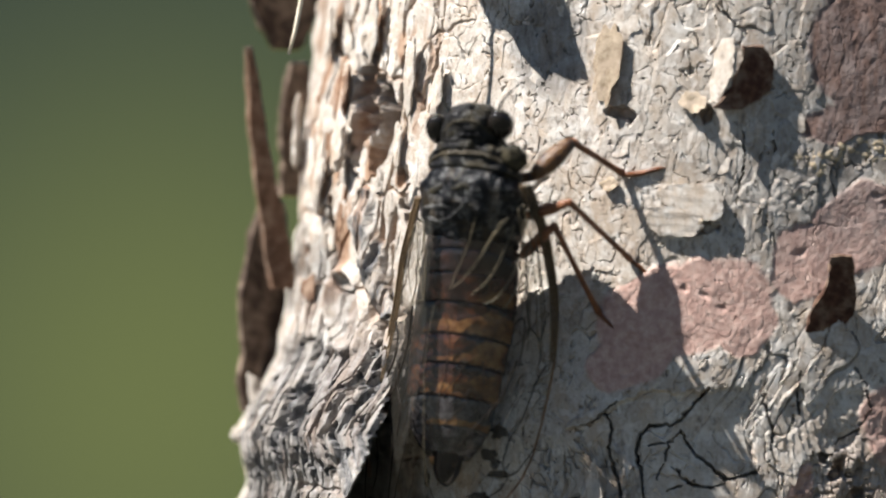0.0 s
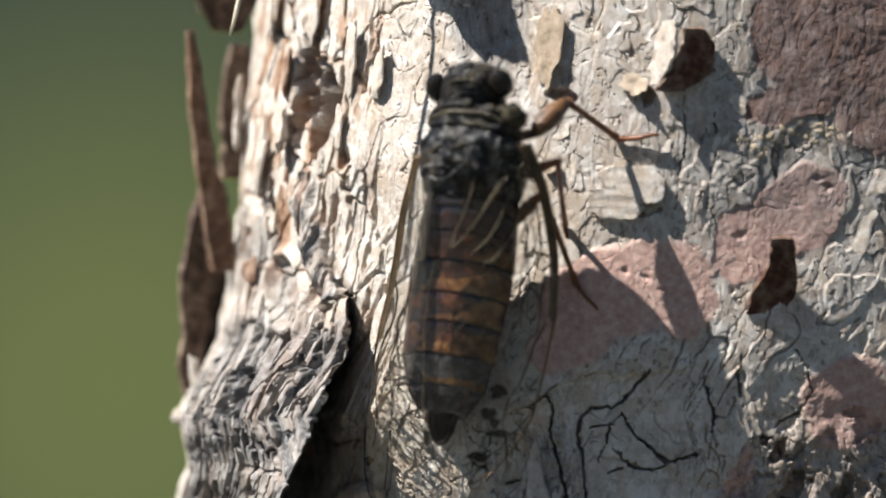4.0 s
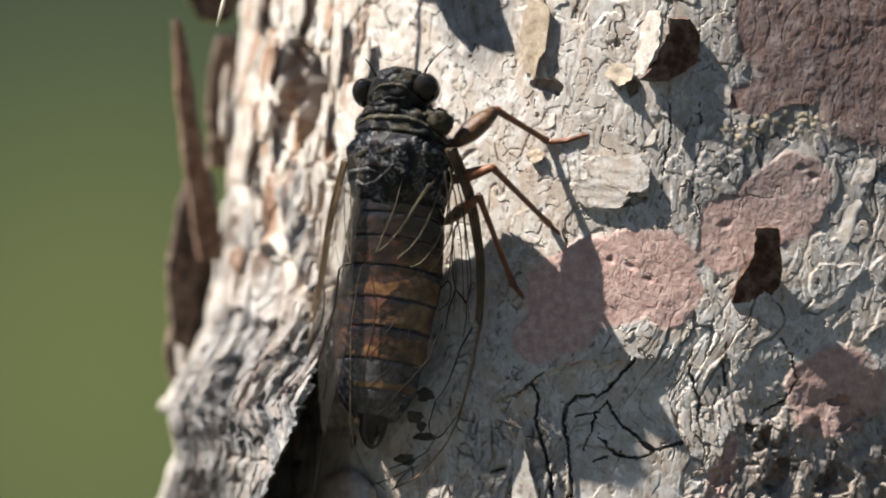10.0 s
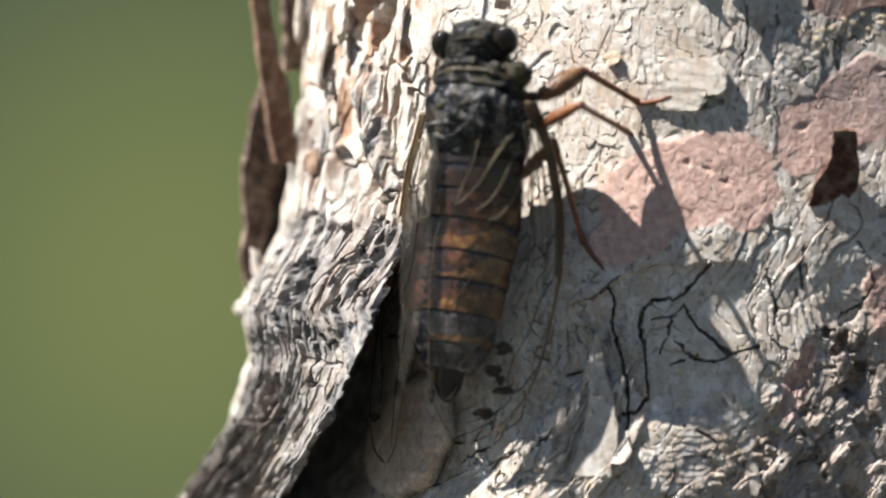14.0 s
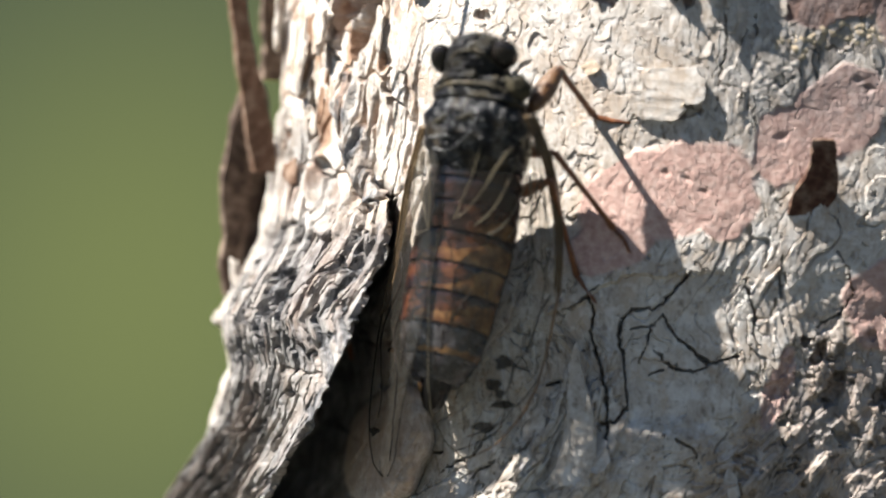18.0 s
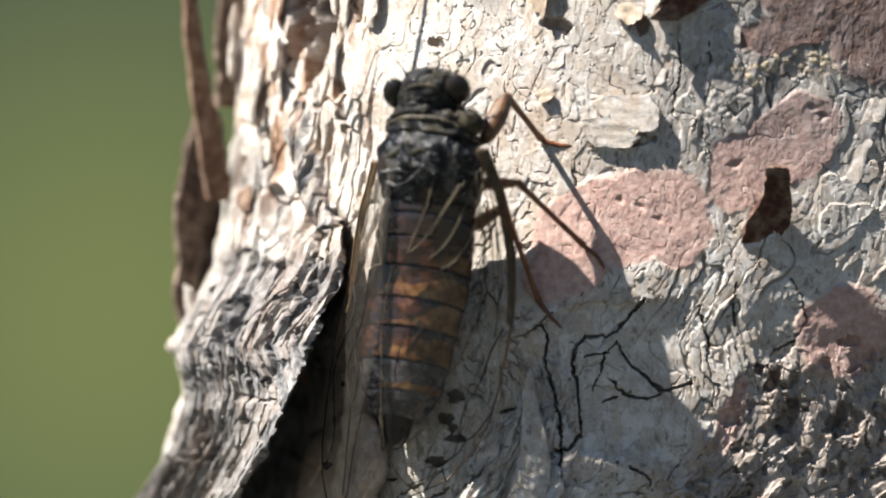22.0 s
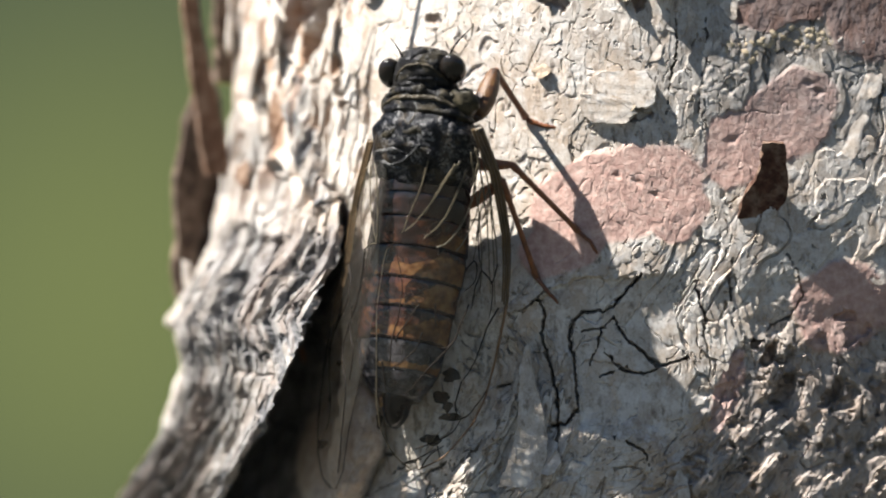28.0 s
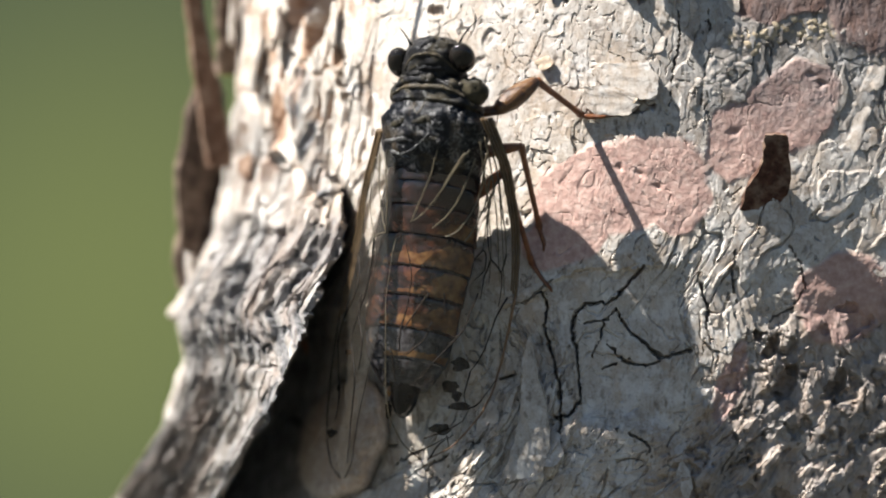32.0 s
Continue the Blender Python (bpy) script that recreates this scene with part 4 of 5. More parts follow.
def vein(bm, keys, side, r, mat=0, sway=1.6):
    """A curved vein through plan places, lying in the wing."""
    n = len(keys)
    out = []
    for k in np.linspace(0, n - 1, 6 * n):
        i = min(int(k), n - 2)
        f = k - i
        a, b, c, d = (keys[max(i - 1, 0)], keys[i], keys[i + 1], keys[min(i + 2, n - 1)])
        p = [0.5 * (2 * b[q] + (c[q] - a[q]) * f + (2 * a[q] - 5 * b[q] + 4 * c[q] - d[q]) * f * f + (3 * b[q] - a[q] - 3 * c[q] + d[q]) * f ** 3) for q in (0, 1)]
        p[0] += sway * noise.noise(Vector((p[1] / 14, n, keys[0][0] / 9)))
        out.append(wing_point(p[0], p[1], side, 1.0))
    m = len(out)
    tube(bm, out, [r * (1.15 - 0.6 * q / (m - 1)) * U for q in range(m)], 6, mat=mat)


PALE_R = [
    ((760, 268), (752, 305), (738, 350), (722, 385), (711, 412)), ((815, 285), (785, 325), (755, 370), (735, 393), (716, 409)), ((806, 290), (776, 335), (752, 378)),
    ((826, 300), (812, 335), (795, 372), (775, 400), (748, 423)), ((845, 290), (838, 340), (826, 380), (808, 410), (790, 430), (772, 438)),
    ((852, 330), (842, 380), (832, 405), (818, 430), (807, 446)), ((866, 335), (852, 370), (845, 410), (841, 440), (838, 462)), ((866, 335), (874, 400), (880, 455), (877, 490)),
    ((842, 262), (856, 340), (864, 430), (868, 520)), ((832, 270), (844, 350), (852, 440), (850, 520)), ((848, 255), (864, 330), (872, 420), (876, 540))]
DARK_R = [
    ((846, 400), (848, 450), (852, 478)), ((824, 480), (838, 462), (845, 478), (838, 500), (822, 516)), ((852, 478), (868, 496), (872, 516), (866, 562)), ((852, 480), (842, 505), (834, 548)),
    ((880, 468), (875, 490), (871, 502)), ((830, 538), (817, 570), (806, 600), (795, 612), (780, 616)), ((804, 602), (775, 635), (755, 655), (730, 685), (710, 701)),
    ((882, 545), (862, 580), (848, 620), (832, 655), (816, 676)), ((742, 538), (722, 568), (706, 590), (699, 604)), ((770, 538), (772, 578)), ((748, 588), (735, 618), (704, 646))]
TIP_R = [
    ((676, 640), (681, 675), (685, 702)), ((812, 742), (832, 732), (862, 690)), ((735, 795), (770, 782), (800, 765), (815, 742)), ((745, 829), (760, 806), (786, 789)),
    ((712, 822), (742, 810), (772, 794)), ((775, 790), (777, 812)), ((690, 640), (693, 600), (705, 560), (712, 500), (700, 440)), ((816, 676), (806, 715), (812, 742))]
PALE_L = [((650, 295), (641, 345), (639, 390), (646, 436)), ((656, 290), (655, 350), (661, 405), (666, 428)), ((664, 285), (668, 340), (668, 400), (666, 430)), ((646, 440), (656, 432), (668, 430)), ((646, 300), (634, 350), (628, 400), (622, 452))]
DARK_L = [
    ((646, 440), (642, 480), (632, 530), (616, 580), (606, 622), (611, 690), (605, 760), (598, 838)), ((617, 468), (620, 500), (612, 540), (592, 585), (583, 620), (582, 665), (584, 720), (576, 762)),
    ((622, 540), (620, 590), (625, 622), (618, 672)), ((592, 585), (600, 560), (613, 540))]
SPOTS_R = [(799, 664, 17, 13), (780, 704, 17, 10), (797, 738, 21, 7), (765, 778, 19, 9), (671, 745, 5, 16), (792, 720, 8, 10)]
SPOTS_L = [(570, 786, 8, 8), (583, 706, 3, 8), (600, 642, 6, 5)]


def wing_spot(x, y, rx, ry, side, parent):
    """A ragged smoky patch lying in the membrane."""
    bm = bmesh.new()
    rim = []
    for q in range(22):
        t = 2 * math.pi * q / 22
        k = 1 + 0.55 * noise.noise(Vector((math.cos(t) * 1.6 + x, math.sin(t) * 1.6, y)))
        rim.append((rx * k * math.cos(t), ry * k * math.sin(t)))
    for up in (0.8, -0.8):
        mid = bm.verts.new(wing_point(x, y, side, up))
        rings = [[bm.verts.new(wing_point(x + a * f, y + b * f, side, up)) for a, b in rim] for f in (0.5, 1.0)]
        for q in range(22):
            p = (q + 1) % 22
            bm.faces.new((mid, rings[0][q], rings[0][p]))
            bm.faces.new((rings[0][q], rings[1][q], rings[1][p], rings[0][p]))
    part("wing_spot", bm, SMOKE, parent, "smoky dark spot")


def build_wing(side, parent):
    bm = bmesh.new()
    nf, nv = 60, 16
    y0, y1 = (225, 833.5) if side > 0 else (245, 867.5)
    grid = []
    for i in range(nf + 1):
        y = y0 + (y1 - y0) * (1 - (1 - i / nf) ** 1.25)
        xo, xi = wing_span(y, side)
        grid.append([bm.verts.new(wing_point(xo + (xi - xo) * j / nv, y, side)) for j in range(nv + 1)])
    for i in range(nf):
        for j in range(nv):
            bm.faces.new((grid[i][j], grid[i + 1][j], grid[i + 1][j + 1], grid[i][j + 1]))
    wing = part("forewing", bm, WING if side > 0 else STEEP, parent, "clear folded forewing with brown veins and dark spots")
    node_y = 548 if side > 0 else 585
    for name, off, r in (("costa", 1, 5.0), ("subcosta", 8.5, 3.2), ("radius_vein", 14.5, 3.0)):
        bm = bmesh.new()
        ys = np.linspace(y0 + 4, node_y - off, 9)
        vein(bm, [(wing_span(y, side)[0] - side * (off * (1 - 0.35 * k / 8) if side > 0 else off * (0.5 + 0.1 * k / 8)), y) for k, y in enumerate(ys)], side, r if side > 0 else r * 0.8, sway=0.5)
        part(name, bm, COSTA, wing)
    bm = bmesh.new()
    ys = np.linspace(node_y - 6, y1 - 1, 15)
    vein(bm, [(wing_span(y, side)[0] - side * 1.5, y) for y in ys], side, 2.3 if side > 0 else 1.4, sway=0.4)
    part("outer_edge", bm, EDGE if side > 0 else DVEIN, wing, "reddish-brown outer edge")
    bm = bmesh.new()
    ys = np.linspace(y1 - 1, 440, 16)
    vein(bm, [(wing_span(y, side)[1] + side * 0.8, y) for y in ys], side, 1.1 if side > 0 else 0.7, sway=0.4)
    part("inner_edge", bm, VEIN if side > 0 else DVEIN, wing)
    for keys, mat, r in [(k, VEIN, 1.45 if side > 0 else 1.2) for k in (PALE_R if side > 0 else PALE_L)] + [(k, DVEIN, 1.35 if side > 0 else 1.8) for k in (DARK_R + TIP_R if side > 0 else DARK_L)]:
        bm = bmesh.new()
        vein(bm, keys, side, r)
        part("vein", bm, mat, wing)
    for x, y, rx, ry in (SPOTS_R if side > 0 else SPOTS_L):
        wing_spot(x, y, rx, ry, side, wing)
    return wing


def leg_part(name, keys, mat, parent, label=""):
    """A leg segment along its own x axis: keys of the way along, the radius and two offsets from the axis."""
    bm = bmesh.new()
    pts = [Vector((k[0] * U, (k[2] if len(k) > 2 else 0) * U, (k[3] if len(k) > 3 else 0) * U)) for k in keys]
    tube(bm, pts, [k[1] * U for k in keys], 10)
    return part(name, bm, mat, parent, label)


def drape(tree, keys, lift=0.0, steps=6):
    """A line through plan places, laid on a surface from the front."""
    out = []
    n = len(keys)
    for k in np.linspace(0, n - 1, steps * n):
        x, y = (float(np.interp(k, range(n), [p[q] for p in keys])) for q in (0, 1))
        hit = tree.ray_cast(Vector(((x - 744) * U, -0.05, (121 - y) * U)), Vector((0, 1, 0)))[0]
        if hit:
            out.append(hit + Vector((0, -lift * U, 0)))
    return out


def ridge(name, tree, lines, r, mat, parent, lift=0.0, label="", rough=0.25):
    """Raised lines on a shell: uneven tubes half sunk in it."""
    bm = bmesh.new()
    for keys in lines:
        pts = drape(tree, keys, lift)
        m = len(pts)
        if m > 2:
            tube(bm, pts, [r * (0.45 + 0.55 * math.sin(math.pi * (q + 0.5) / m)) * (1 + rough * noise.noise(pts[q] / U / 6)) * U for q in range(m)], 8, flat=0.7)
    return part(name, bm, mat, parent, label)


def crumple(bm, amount, size, seed=0):
    """Fine uneven relief on a closed shell."""
    bm.normal_update()
    for v in bm.verts:
        p = v.co / U / size
        v.co += v.normal * amount * U * (noise.noise(p + Vector((seed, 0, 0))) + 0.5 * noise.noise(p * 2.3 + Vector((0, seed, 0))))


def build_cicada():
    root = new("cicada")
    tagged(root, "grey-brown cicada with amber-banded abdomen and clear wings on pine bark", "cicada")
    # head
    bm = bmesh.new()
    loft(bm, smooth_sections([(46, 6, 10, 10, 10), (42, 4, 32, 24, 24), (32, 2, 50, 38, 38), (12, 0, 56, 52, 40), (-14, 0, 62, 56, 38), (-34, 0, 60, 54, 36)], 34), 64, lump=0.08, seed=2)
    crumple(bm, 3.2, 13, 1)
    skin = BVHTree.FromBMesh(bm)
    head = part("head", bm, HEADS, root, "mottled grey-brown head")
    for s in (-1, 1):
        bm = bmesh.new()
        ball(bm, s * 63, 1 + 8 * s, 18, 23 + 1 * s, 26, 25)
        part("eye", bm, EYES, head, "glossy dark brown eye")
    for keys in (((712, 100), (706, 88), (699, 77), (691, 68)), ((797, 96), (803, 83), (816, 67), (838, 46))):
        bm = bmesh.new()
        tube(bm, [Vector(((x - 744) * U, -(52 + 4 * k) * U, (121 - y) * U)) for k, (x, y) in enumerate(keys)], [2.8 * U, 1.6 * U, 1.2 * U, 0.7 * U], 6)
        part("antenna", bm, BLACK, head)
    ridge("brow_line", skin, [((700, 142), (707, 127), (718, 117), (740, 113), (760, 117), (775, 129), (792, 143))], 2.6, OCHRE, head, 0.5, "thin ochre line between the eyes")
    ridge("brow_ridge", skin, [((722, 142), (738, 138), (760, 139), (776, 143))], 4.5, HEADS, head)
    ridge("brow_ridge", skin, [((728, 104), (738, 96), (756, 88), (772, 92))], 6, HEADS, head)
    # pronotum with its paler collar
    bm = bmesh.new()
    loft(bm, smooth_sections([(-30, 6, 60, 50, 36), (-40, 8, 72, 56, 38), (-60, 10, 82, 62, 38), (-78, 12, 90, 68, 38), (-84, 12, 86, 66, 38)], 26), 64, lump=0.09, seed=4)
    crumple(bm, 4.0, 15, 3)
    skin = BVHTree.FromBMesh(bm)
    pro = part("pronotum", bm, HEADS, root)
    ridge("collar", skin, [((674, 192), (684, 181), (700, 173), (720, 171), (745, 172), (770, 174), (792, 182), (806, 190))], 4.6, OCHRE, pro, 2.0, "narrow ochre collar", 0.15)
    for lines, r in (([((684, 172), (700, 162), (722, 158), (744, 163))], 6), ([((704, 152), (726, 147), (748, 149), (766, 156))], 5), ([((762, 148), (782, 149), (796, 158), (800, 172))], 7), ([((752, 160), (768, 166), (786, 176))], 5)):
        ridge("pronotal_fold", skin, lines, r, HEADS, pro, 0.5, "", 0.5)
    ridge("pronotal_patch", skin, [((728, 160), (742, 157), (756, 162))], 8, LOBE, pro, -1.0, "olive-brown patch", 0.5)
    for s in (-1, 1):
        bm = bmesh.new()
        ball(bm, s * 76 + (12 if s > 0 else 4), -54 + 4 * s, 6 + 10 * s, 23 + 6 * s, 24 + 3 * s, 15 + 2 * s, lump=0.22)
        crumple(bm, 4.5, 11, 5)
        part("shoulder_lobe", bm, LOBE, pro, "rounded olive-brown shoulder lobe")
    # mesonotum with its cross-shaped scutellum
    bm = bmesh.new()
    loft(bm, smooth_sections([(-84, 12, 86, 66, 38), (-110, 14, 104, 78, 38), (-150, 15, 102, 82, 38), (-180, 16, 95, 77, 38), (-200, 18, 87, 69, 36), (-214, 18, 78, 62, 36)], 44), 72, lump=0.05, seed=7)
    crumple(bm, 3.0, 17, 7)
    crumple(bm, 0.9, 4.5, 9)
    skin = BVHTree.FromBMesh(bm)
    meso = part("mesonotum", bm, SHELL, root, "dark grey thorax with ochre markings")
    ridge("thorax_mark", skin, [((722, 221), (728, 214), (736, 200), (746, 182))], 1.8, OCHRE, meso, 0.2)
    ridge("thorax_mark", skin, [((722, 221), (717, 214), (716, 206))], 1.4, OCHRE, meso, 0.0)
    ridge("thorax_patch", skin, [((676, 240), (690, 237), (700, 228))], 7, LOBE, meso, -2.5, "olive-brown patch")
    ridge("thorax_patch", skin, [((714, 234), (728, 233), (742, 226), (748, 240))], 7, LOBE, meso, -2.5, "olive-brown patch")
    ridge("scutellum_arm", skin, [((690, 292), (712, 286), (728, 272), (744, 254))], 3.6, DUSTY, meso, 0.5, "dusty pale ridge", 0.6)
    ridge("scutellum_arm", skin, [((664, 268), (680, 266), (700, 264), (716, 270))], 5, DUSTY, meso, -1.5, "dusty pale ridge", 0.7)
    ridge("scutellum_arm", skin, [((668, 284), (684, 288), (700, 294), (712, 300))], 5, DUSTY, meso, -1, "dusty pale ridge", 0.7)
    ridge("scutellum_arm", skin, [((744, 262), (758, 268), (768, 280))], 6, HEADS, meso, 1, "", 0.6)
    ridge("side_ridge", skin, [((812, 205), (800, 222), (796, 244), (802, 262))], 8, SHELL, meso, 1, "", 0.5)
    ridge("side_ridge", skin, [((782, 196), (780, 216), (788, 240))], 6, SHELL, meso, 1, "", 0.5)
    # abdomen: overlapping rings, dark and glossy in front, amber-bordered behind
    bm = bmesh.new()
    loft(bm, smooth_sections([(-192, 14, 70, 58, 50), (-300, 12, 84, 62, 50), (-400, 2, 82, 58, 48), (-500, -8, 72, 48, 42), (-556, -10, 50, 34, 30), (-572, -11, 30, 24, 20)], 18), 24)
    abdomen = part("abdomen", bm, DARKSEG, root, "dark abdomen ringed with amber")
    prof = ((-190, 16, 86, 64), (-240, 15, 94, 69), (-330, 11, 98, 70), (-400, 3, 94, 67), (-480, -6, 88, 61), (-520, -8, 80, 55), (-550, -10, 66, 46), (-574, -11, 44, 34))

    def at(z):
        zs = [-p[0] for p in prof]
        return [float(np.interp(-z, zs, [p[c] for p in prof])) for c in (1, 2, 3)]
    bounds = (-186, -223, -266, -318, -375, -426, -483, -536, -574)
    # how far the amber border reaches up each ring: over the back, and on the flank
    amber = ((1.2, 1.2), (1.2, 1.2), (1.05, 0.45), (0.6, 0.2), (0.8, 0.0), (0.62, 0.25), (0.8, 0.7), (1.2, 1.2))
    for n, (a, b) in enumerate(zip(bounds, bounds[1:])):
        steps = (0.0, 0.06, 0.15, 0.25, 0.35, 0.45, 0.55, 0.65, 0.74, 0.82, 0.90, 0.97, 1.0, 1.03)
        secs = []
        for f in steps:
            k = float(np.interp(f, (0, 0.06, 0.15, 0.5, 0.8, 0.97, 1.0, 1.03), (0.962, 0.98, 0.99, 1.005, 1.01, 1.015, 1.01, 0.975)))
            cx, w, up = at(a + (b - a) * f)
            secs.append((a + (b - a) * f, cx, w * k, up * k, 40 * k))

        bm = bmesh.new()
        band = bm.verts.layers.float_color.new("band")
        loft(bm, secs, 72, lump=0.02, seed=n)
        bm.verts.ensure_lookup_table()
        for i, f in enumerate(steps):
            for q in range(72):
                t = 2 * math.pi * q / 72
                flank = float(step(1.35, 0.5, t)) if t < math.pi else 0.0
                edge = amber[n][0] + (amber[n][1] - amber[n][0]) * flank + 0.5 * float(step(1.7, 2.3, t))
                gold = float(step(edge - 0.12, edge + 0.12, f)) * (1 - float(step(0.93, 0.98, f)))
                dark = 0.6 if f >= 0.97 else (0.7 if n < 2 else 0.35 if n == 2 else 0.05)
                bm.verts[i * 72 + q][band] = (gold, (0.95, 0.75)[n - 6] if n >= 6 else 0.0, dark, 1)
        crumple(bm, 1.2, 9, n)
        part("tergite", bm, RING, abdomen, "ash-grey last ring" if n >= 6 else "")
    bm = bmesh.new()
    loft(bm, [(-560, -8, 30, 33, 24), (-580, -9, 27, 31, 24), (-604, -10, 23, 27, 20), (-622, -11, 15, 18, 12), (-630, -11, 5, 8, 5)], 24, lump=0.08)
    part("tail_tip", bm, DARKSEG, abdomen, "dark pointed tail tip")
    bm = bmesh.new()
    ball(bm, -28, -588, 14, 8, 11, 9, lump=0.3)
    part("tail_plate", bm, AMBER, abdomen, "small amber plate")
    for s in (-1, 1):
        build_wing(s, root)
    return root, abdomen


CICADA, ABDOMEN = build_cicada()
FEMUR_KEYS = [(-112, 9), (-98, 14), (-70, 19), (-40, 18), (-14, 13), (0, 9), (4, 5)]
TIBIA_KEYS = [(-4, 4), (0, 8), (14, 6.5), (60, 5.5), (112, 5.5), (128, 7.5), (133, 4)]


def build_leg(name, femur, tibia, foot, thin):
    """Upper leg, lower leg and the foot on it; each rigid. Lengths in plan units."""
    k = femur / 108
    up = leg_part(name + "_femur", [(a * k, r * thin) for a, r in FEMUR_KEYS], FEMUR if thin > 0.9 else LEGC, CICADA, "amber upper leg")
    k = tibia / 130
    low = leg_part(name + "_tibia", [(a * k, r * (0.9 if thin < 0.9 else 1.0)) for a, r in TIBIA_KEYS], LEGC, CICADA, "reddish-amber lower leg")
    leg_part("tarsus", [(a[0] + tibia, a[1], a[2], a[3]) for a in foot], LEGC, low)
    hip = leg_part(name + "_coxa", [(-78, 8 * thin), (-60, 11 * thin), (-25, 10 * thin), (-6, 9 * thin), (4, 8 * thin), (8, 4 * thin)], FEMUR if thin > 0.9 else DARKSEG, CICADA, "short brown hip joint")
    return up, low, hip


LEGS = {
    "fore": (build_leg("fore", 92, 130, [(-3, 5, 0, 0), (6, 4.8, 7, -3), (20, 4.4, 20, -18), (30, 4.2, 31, -34), (36, 3.4, 36, -42), (44, 1.2, 40, -48)], 1.0), (100, -90, -10), 130, 92),
    "mid": (build_leg("mid", 100, 192, [(-3, 5, 0, 0), (8, 4, 5, 0), (24, 3.6, 15, -2), (36, 3.4, 24, 2), (44, 1.5, 28, 4)], 0.62), (88, -150, -10), 192, 100),
    "hind": (build_leg("hind", 90, 205, [(-3, 5, 0, 0), (10, 4, 6, -4), (26, 3.6, 16, -10), (40, 3.2, 26, -18), (48, 1.5, 30, -20)], 0.62), (96, -225, -10), 205, 90),
}


# ---- surroundings ----
def needle_thing():
    m = Mat("dry_needle", 0.5)
    m.color(m.ramp(m.noise(0.02, 3), [(0.3, (0.55, 0.45, 0.32)), (0.7, (0.72, 0.64, 0.5))]))
    bm = bmesh.new()
    foot = float(base_height(np.array(640.0), np.array(-1050.0)))
    pts = [spot(394, -103, -22), spot(404, -140, -20), spot(414, -190, -18), spot(434, -340, -14), spot(470, -480, -20), spot(520, -640, -50), spot(590, -860, -130), spot(640, -1050, foot)]
    tube(bm, pts, [2.2 * U, 3.6 * U, 4.2 * U, 4.2 * U, 4.2 * U, 4.2 * U, 4.2 * U, 4 * U], 8)
    tagged(part("pine_needle", bm, m.m), "dry straw-coloured pine needle hanging off the bark", "pine needle")


def surroundings():
    m = Mat("meadow", 0.9)
    m.co.inputs["Scale"].default_value = (1, 1, 1)
    m.color(m.ramp(m.noise(3.0, 6), [(0.3, (0.028, 0.030, 0.022)), (0.7, (0.055, 0.055, 0.042))]))
    m.bump(m.noise(40, 4), 400)
    bm = bmesh.new()
    n = 40
    grid = [[bm.verts.new(((i / n - 0.5) * 400, (j / n - 0.5) * 400, -1.22 + 0.05 * noise.noise(Vector((i * 0.4, j * 0.4, 0))))) for i in range(n + 1)] for j in range(n + 1)]
    for j in range(n):
        for i in range(n):
            bm.faces.new((grid[j][i], grid[j][i + 1], grid[j + 1][i + 1], grid[j + 1][i]))
    tagged(part("ground", bm, m.m), "green grassy ground", "ground", kind="structure")

    # the far sheet gives off its foliage colours itself, brightest round one spot
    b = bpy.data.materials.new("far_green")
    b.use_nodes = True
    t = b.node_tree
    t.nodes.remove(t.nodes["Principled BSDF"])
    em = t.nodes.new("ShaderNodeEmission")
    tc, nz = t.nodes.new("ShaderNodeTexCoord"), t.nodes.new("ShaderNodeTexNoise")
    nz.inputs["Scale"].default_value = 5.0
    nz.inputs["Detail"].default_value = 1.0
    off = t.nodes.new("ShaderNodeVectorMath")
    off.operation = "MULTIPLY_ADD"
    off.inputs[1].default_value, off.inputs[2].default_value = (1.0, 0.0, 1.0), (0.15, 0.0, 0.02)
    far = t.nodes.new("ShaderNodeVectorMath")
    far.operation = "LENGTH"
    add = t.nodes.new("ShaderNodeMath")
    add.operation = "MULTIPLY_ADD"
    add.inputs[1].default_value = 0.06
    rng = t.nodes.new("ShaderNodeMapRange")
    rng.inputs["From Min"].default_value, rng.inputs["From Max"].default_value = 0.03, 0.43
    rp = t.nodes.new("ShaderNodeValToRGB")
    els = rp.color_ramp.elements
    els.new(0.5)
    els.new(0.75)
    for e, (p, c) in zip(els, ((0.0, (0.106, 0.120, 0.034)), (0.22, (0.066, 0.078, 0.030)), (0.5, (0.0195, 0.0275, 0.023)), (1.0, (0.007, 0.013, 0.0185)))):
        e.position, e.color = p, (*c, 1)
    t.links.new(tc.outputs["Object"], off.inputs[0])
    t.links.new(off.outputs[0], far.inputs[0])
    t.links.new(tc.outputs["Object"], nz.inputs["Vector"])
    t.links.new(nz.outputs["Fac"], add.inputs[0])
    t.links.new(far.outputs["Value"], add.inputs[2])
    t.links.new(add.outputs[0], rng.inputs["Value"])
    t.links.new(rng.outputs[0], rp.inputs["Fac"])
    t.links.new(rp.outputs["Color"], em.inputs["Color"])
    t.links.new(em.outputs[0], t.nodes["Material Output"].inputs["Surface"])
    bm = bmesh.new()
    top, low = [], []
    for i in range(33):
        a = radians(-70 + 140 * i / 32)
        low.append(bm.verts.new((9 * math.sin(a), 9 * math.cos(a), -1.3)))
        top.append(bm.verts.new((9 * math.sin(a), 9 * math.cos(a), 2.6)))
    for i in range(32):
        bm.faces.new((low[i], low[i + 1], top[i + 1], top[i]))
    tagged(part("backdrop", bm, b), "self-lit sheet coloured as blurred green foliage far behind the trunk", "backdrop", kind="structure")


limb_flakes()
bright_flakes()
face_flakes()
resin_crust()
needle_thing()
surroundings()
small_scales()


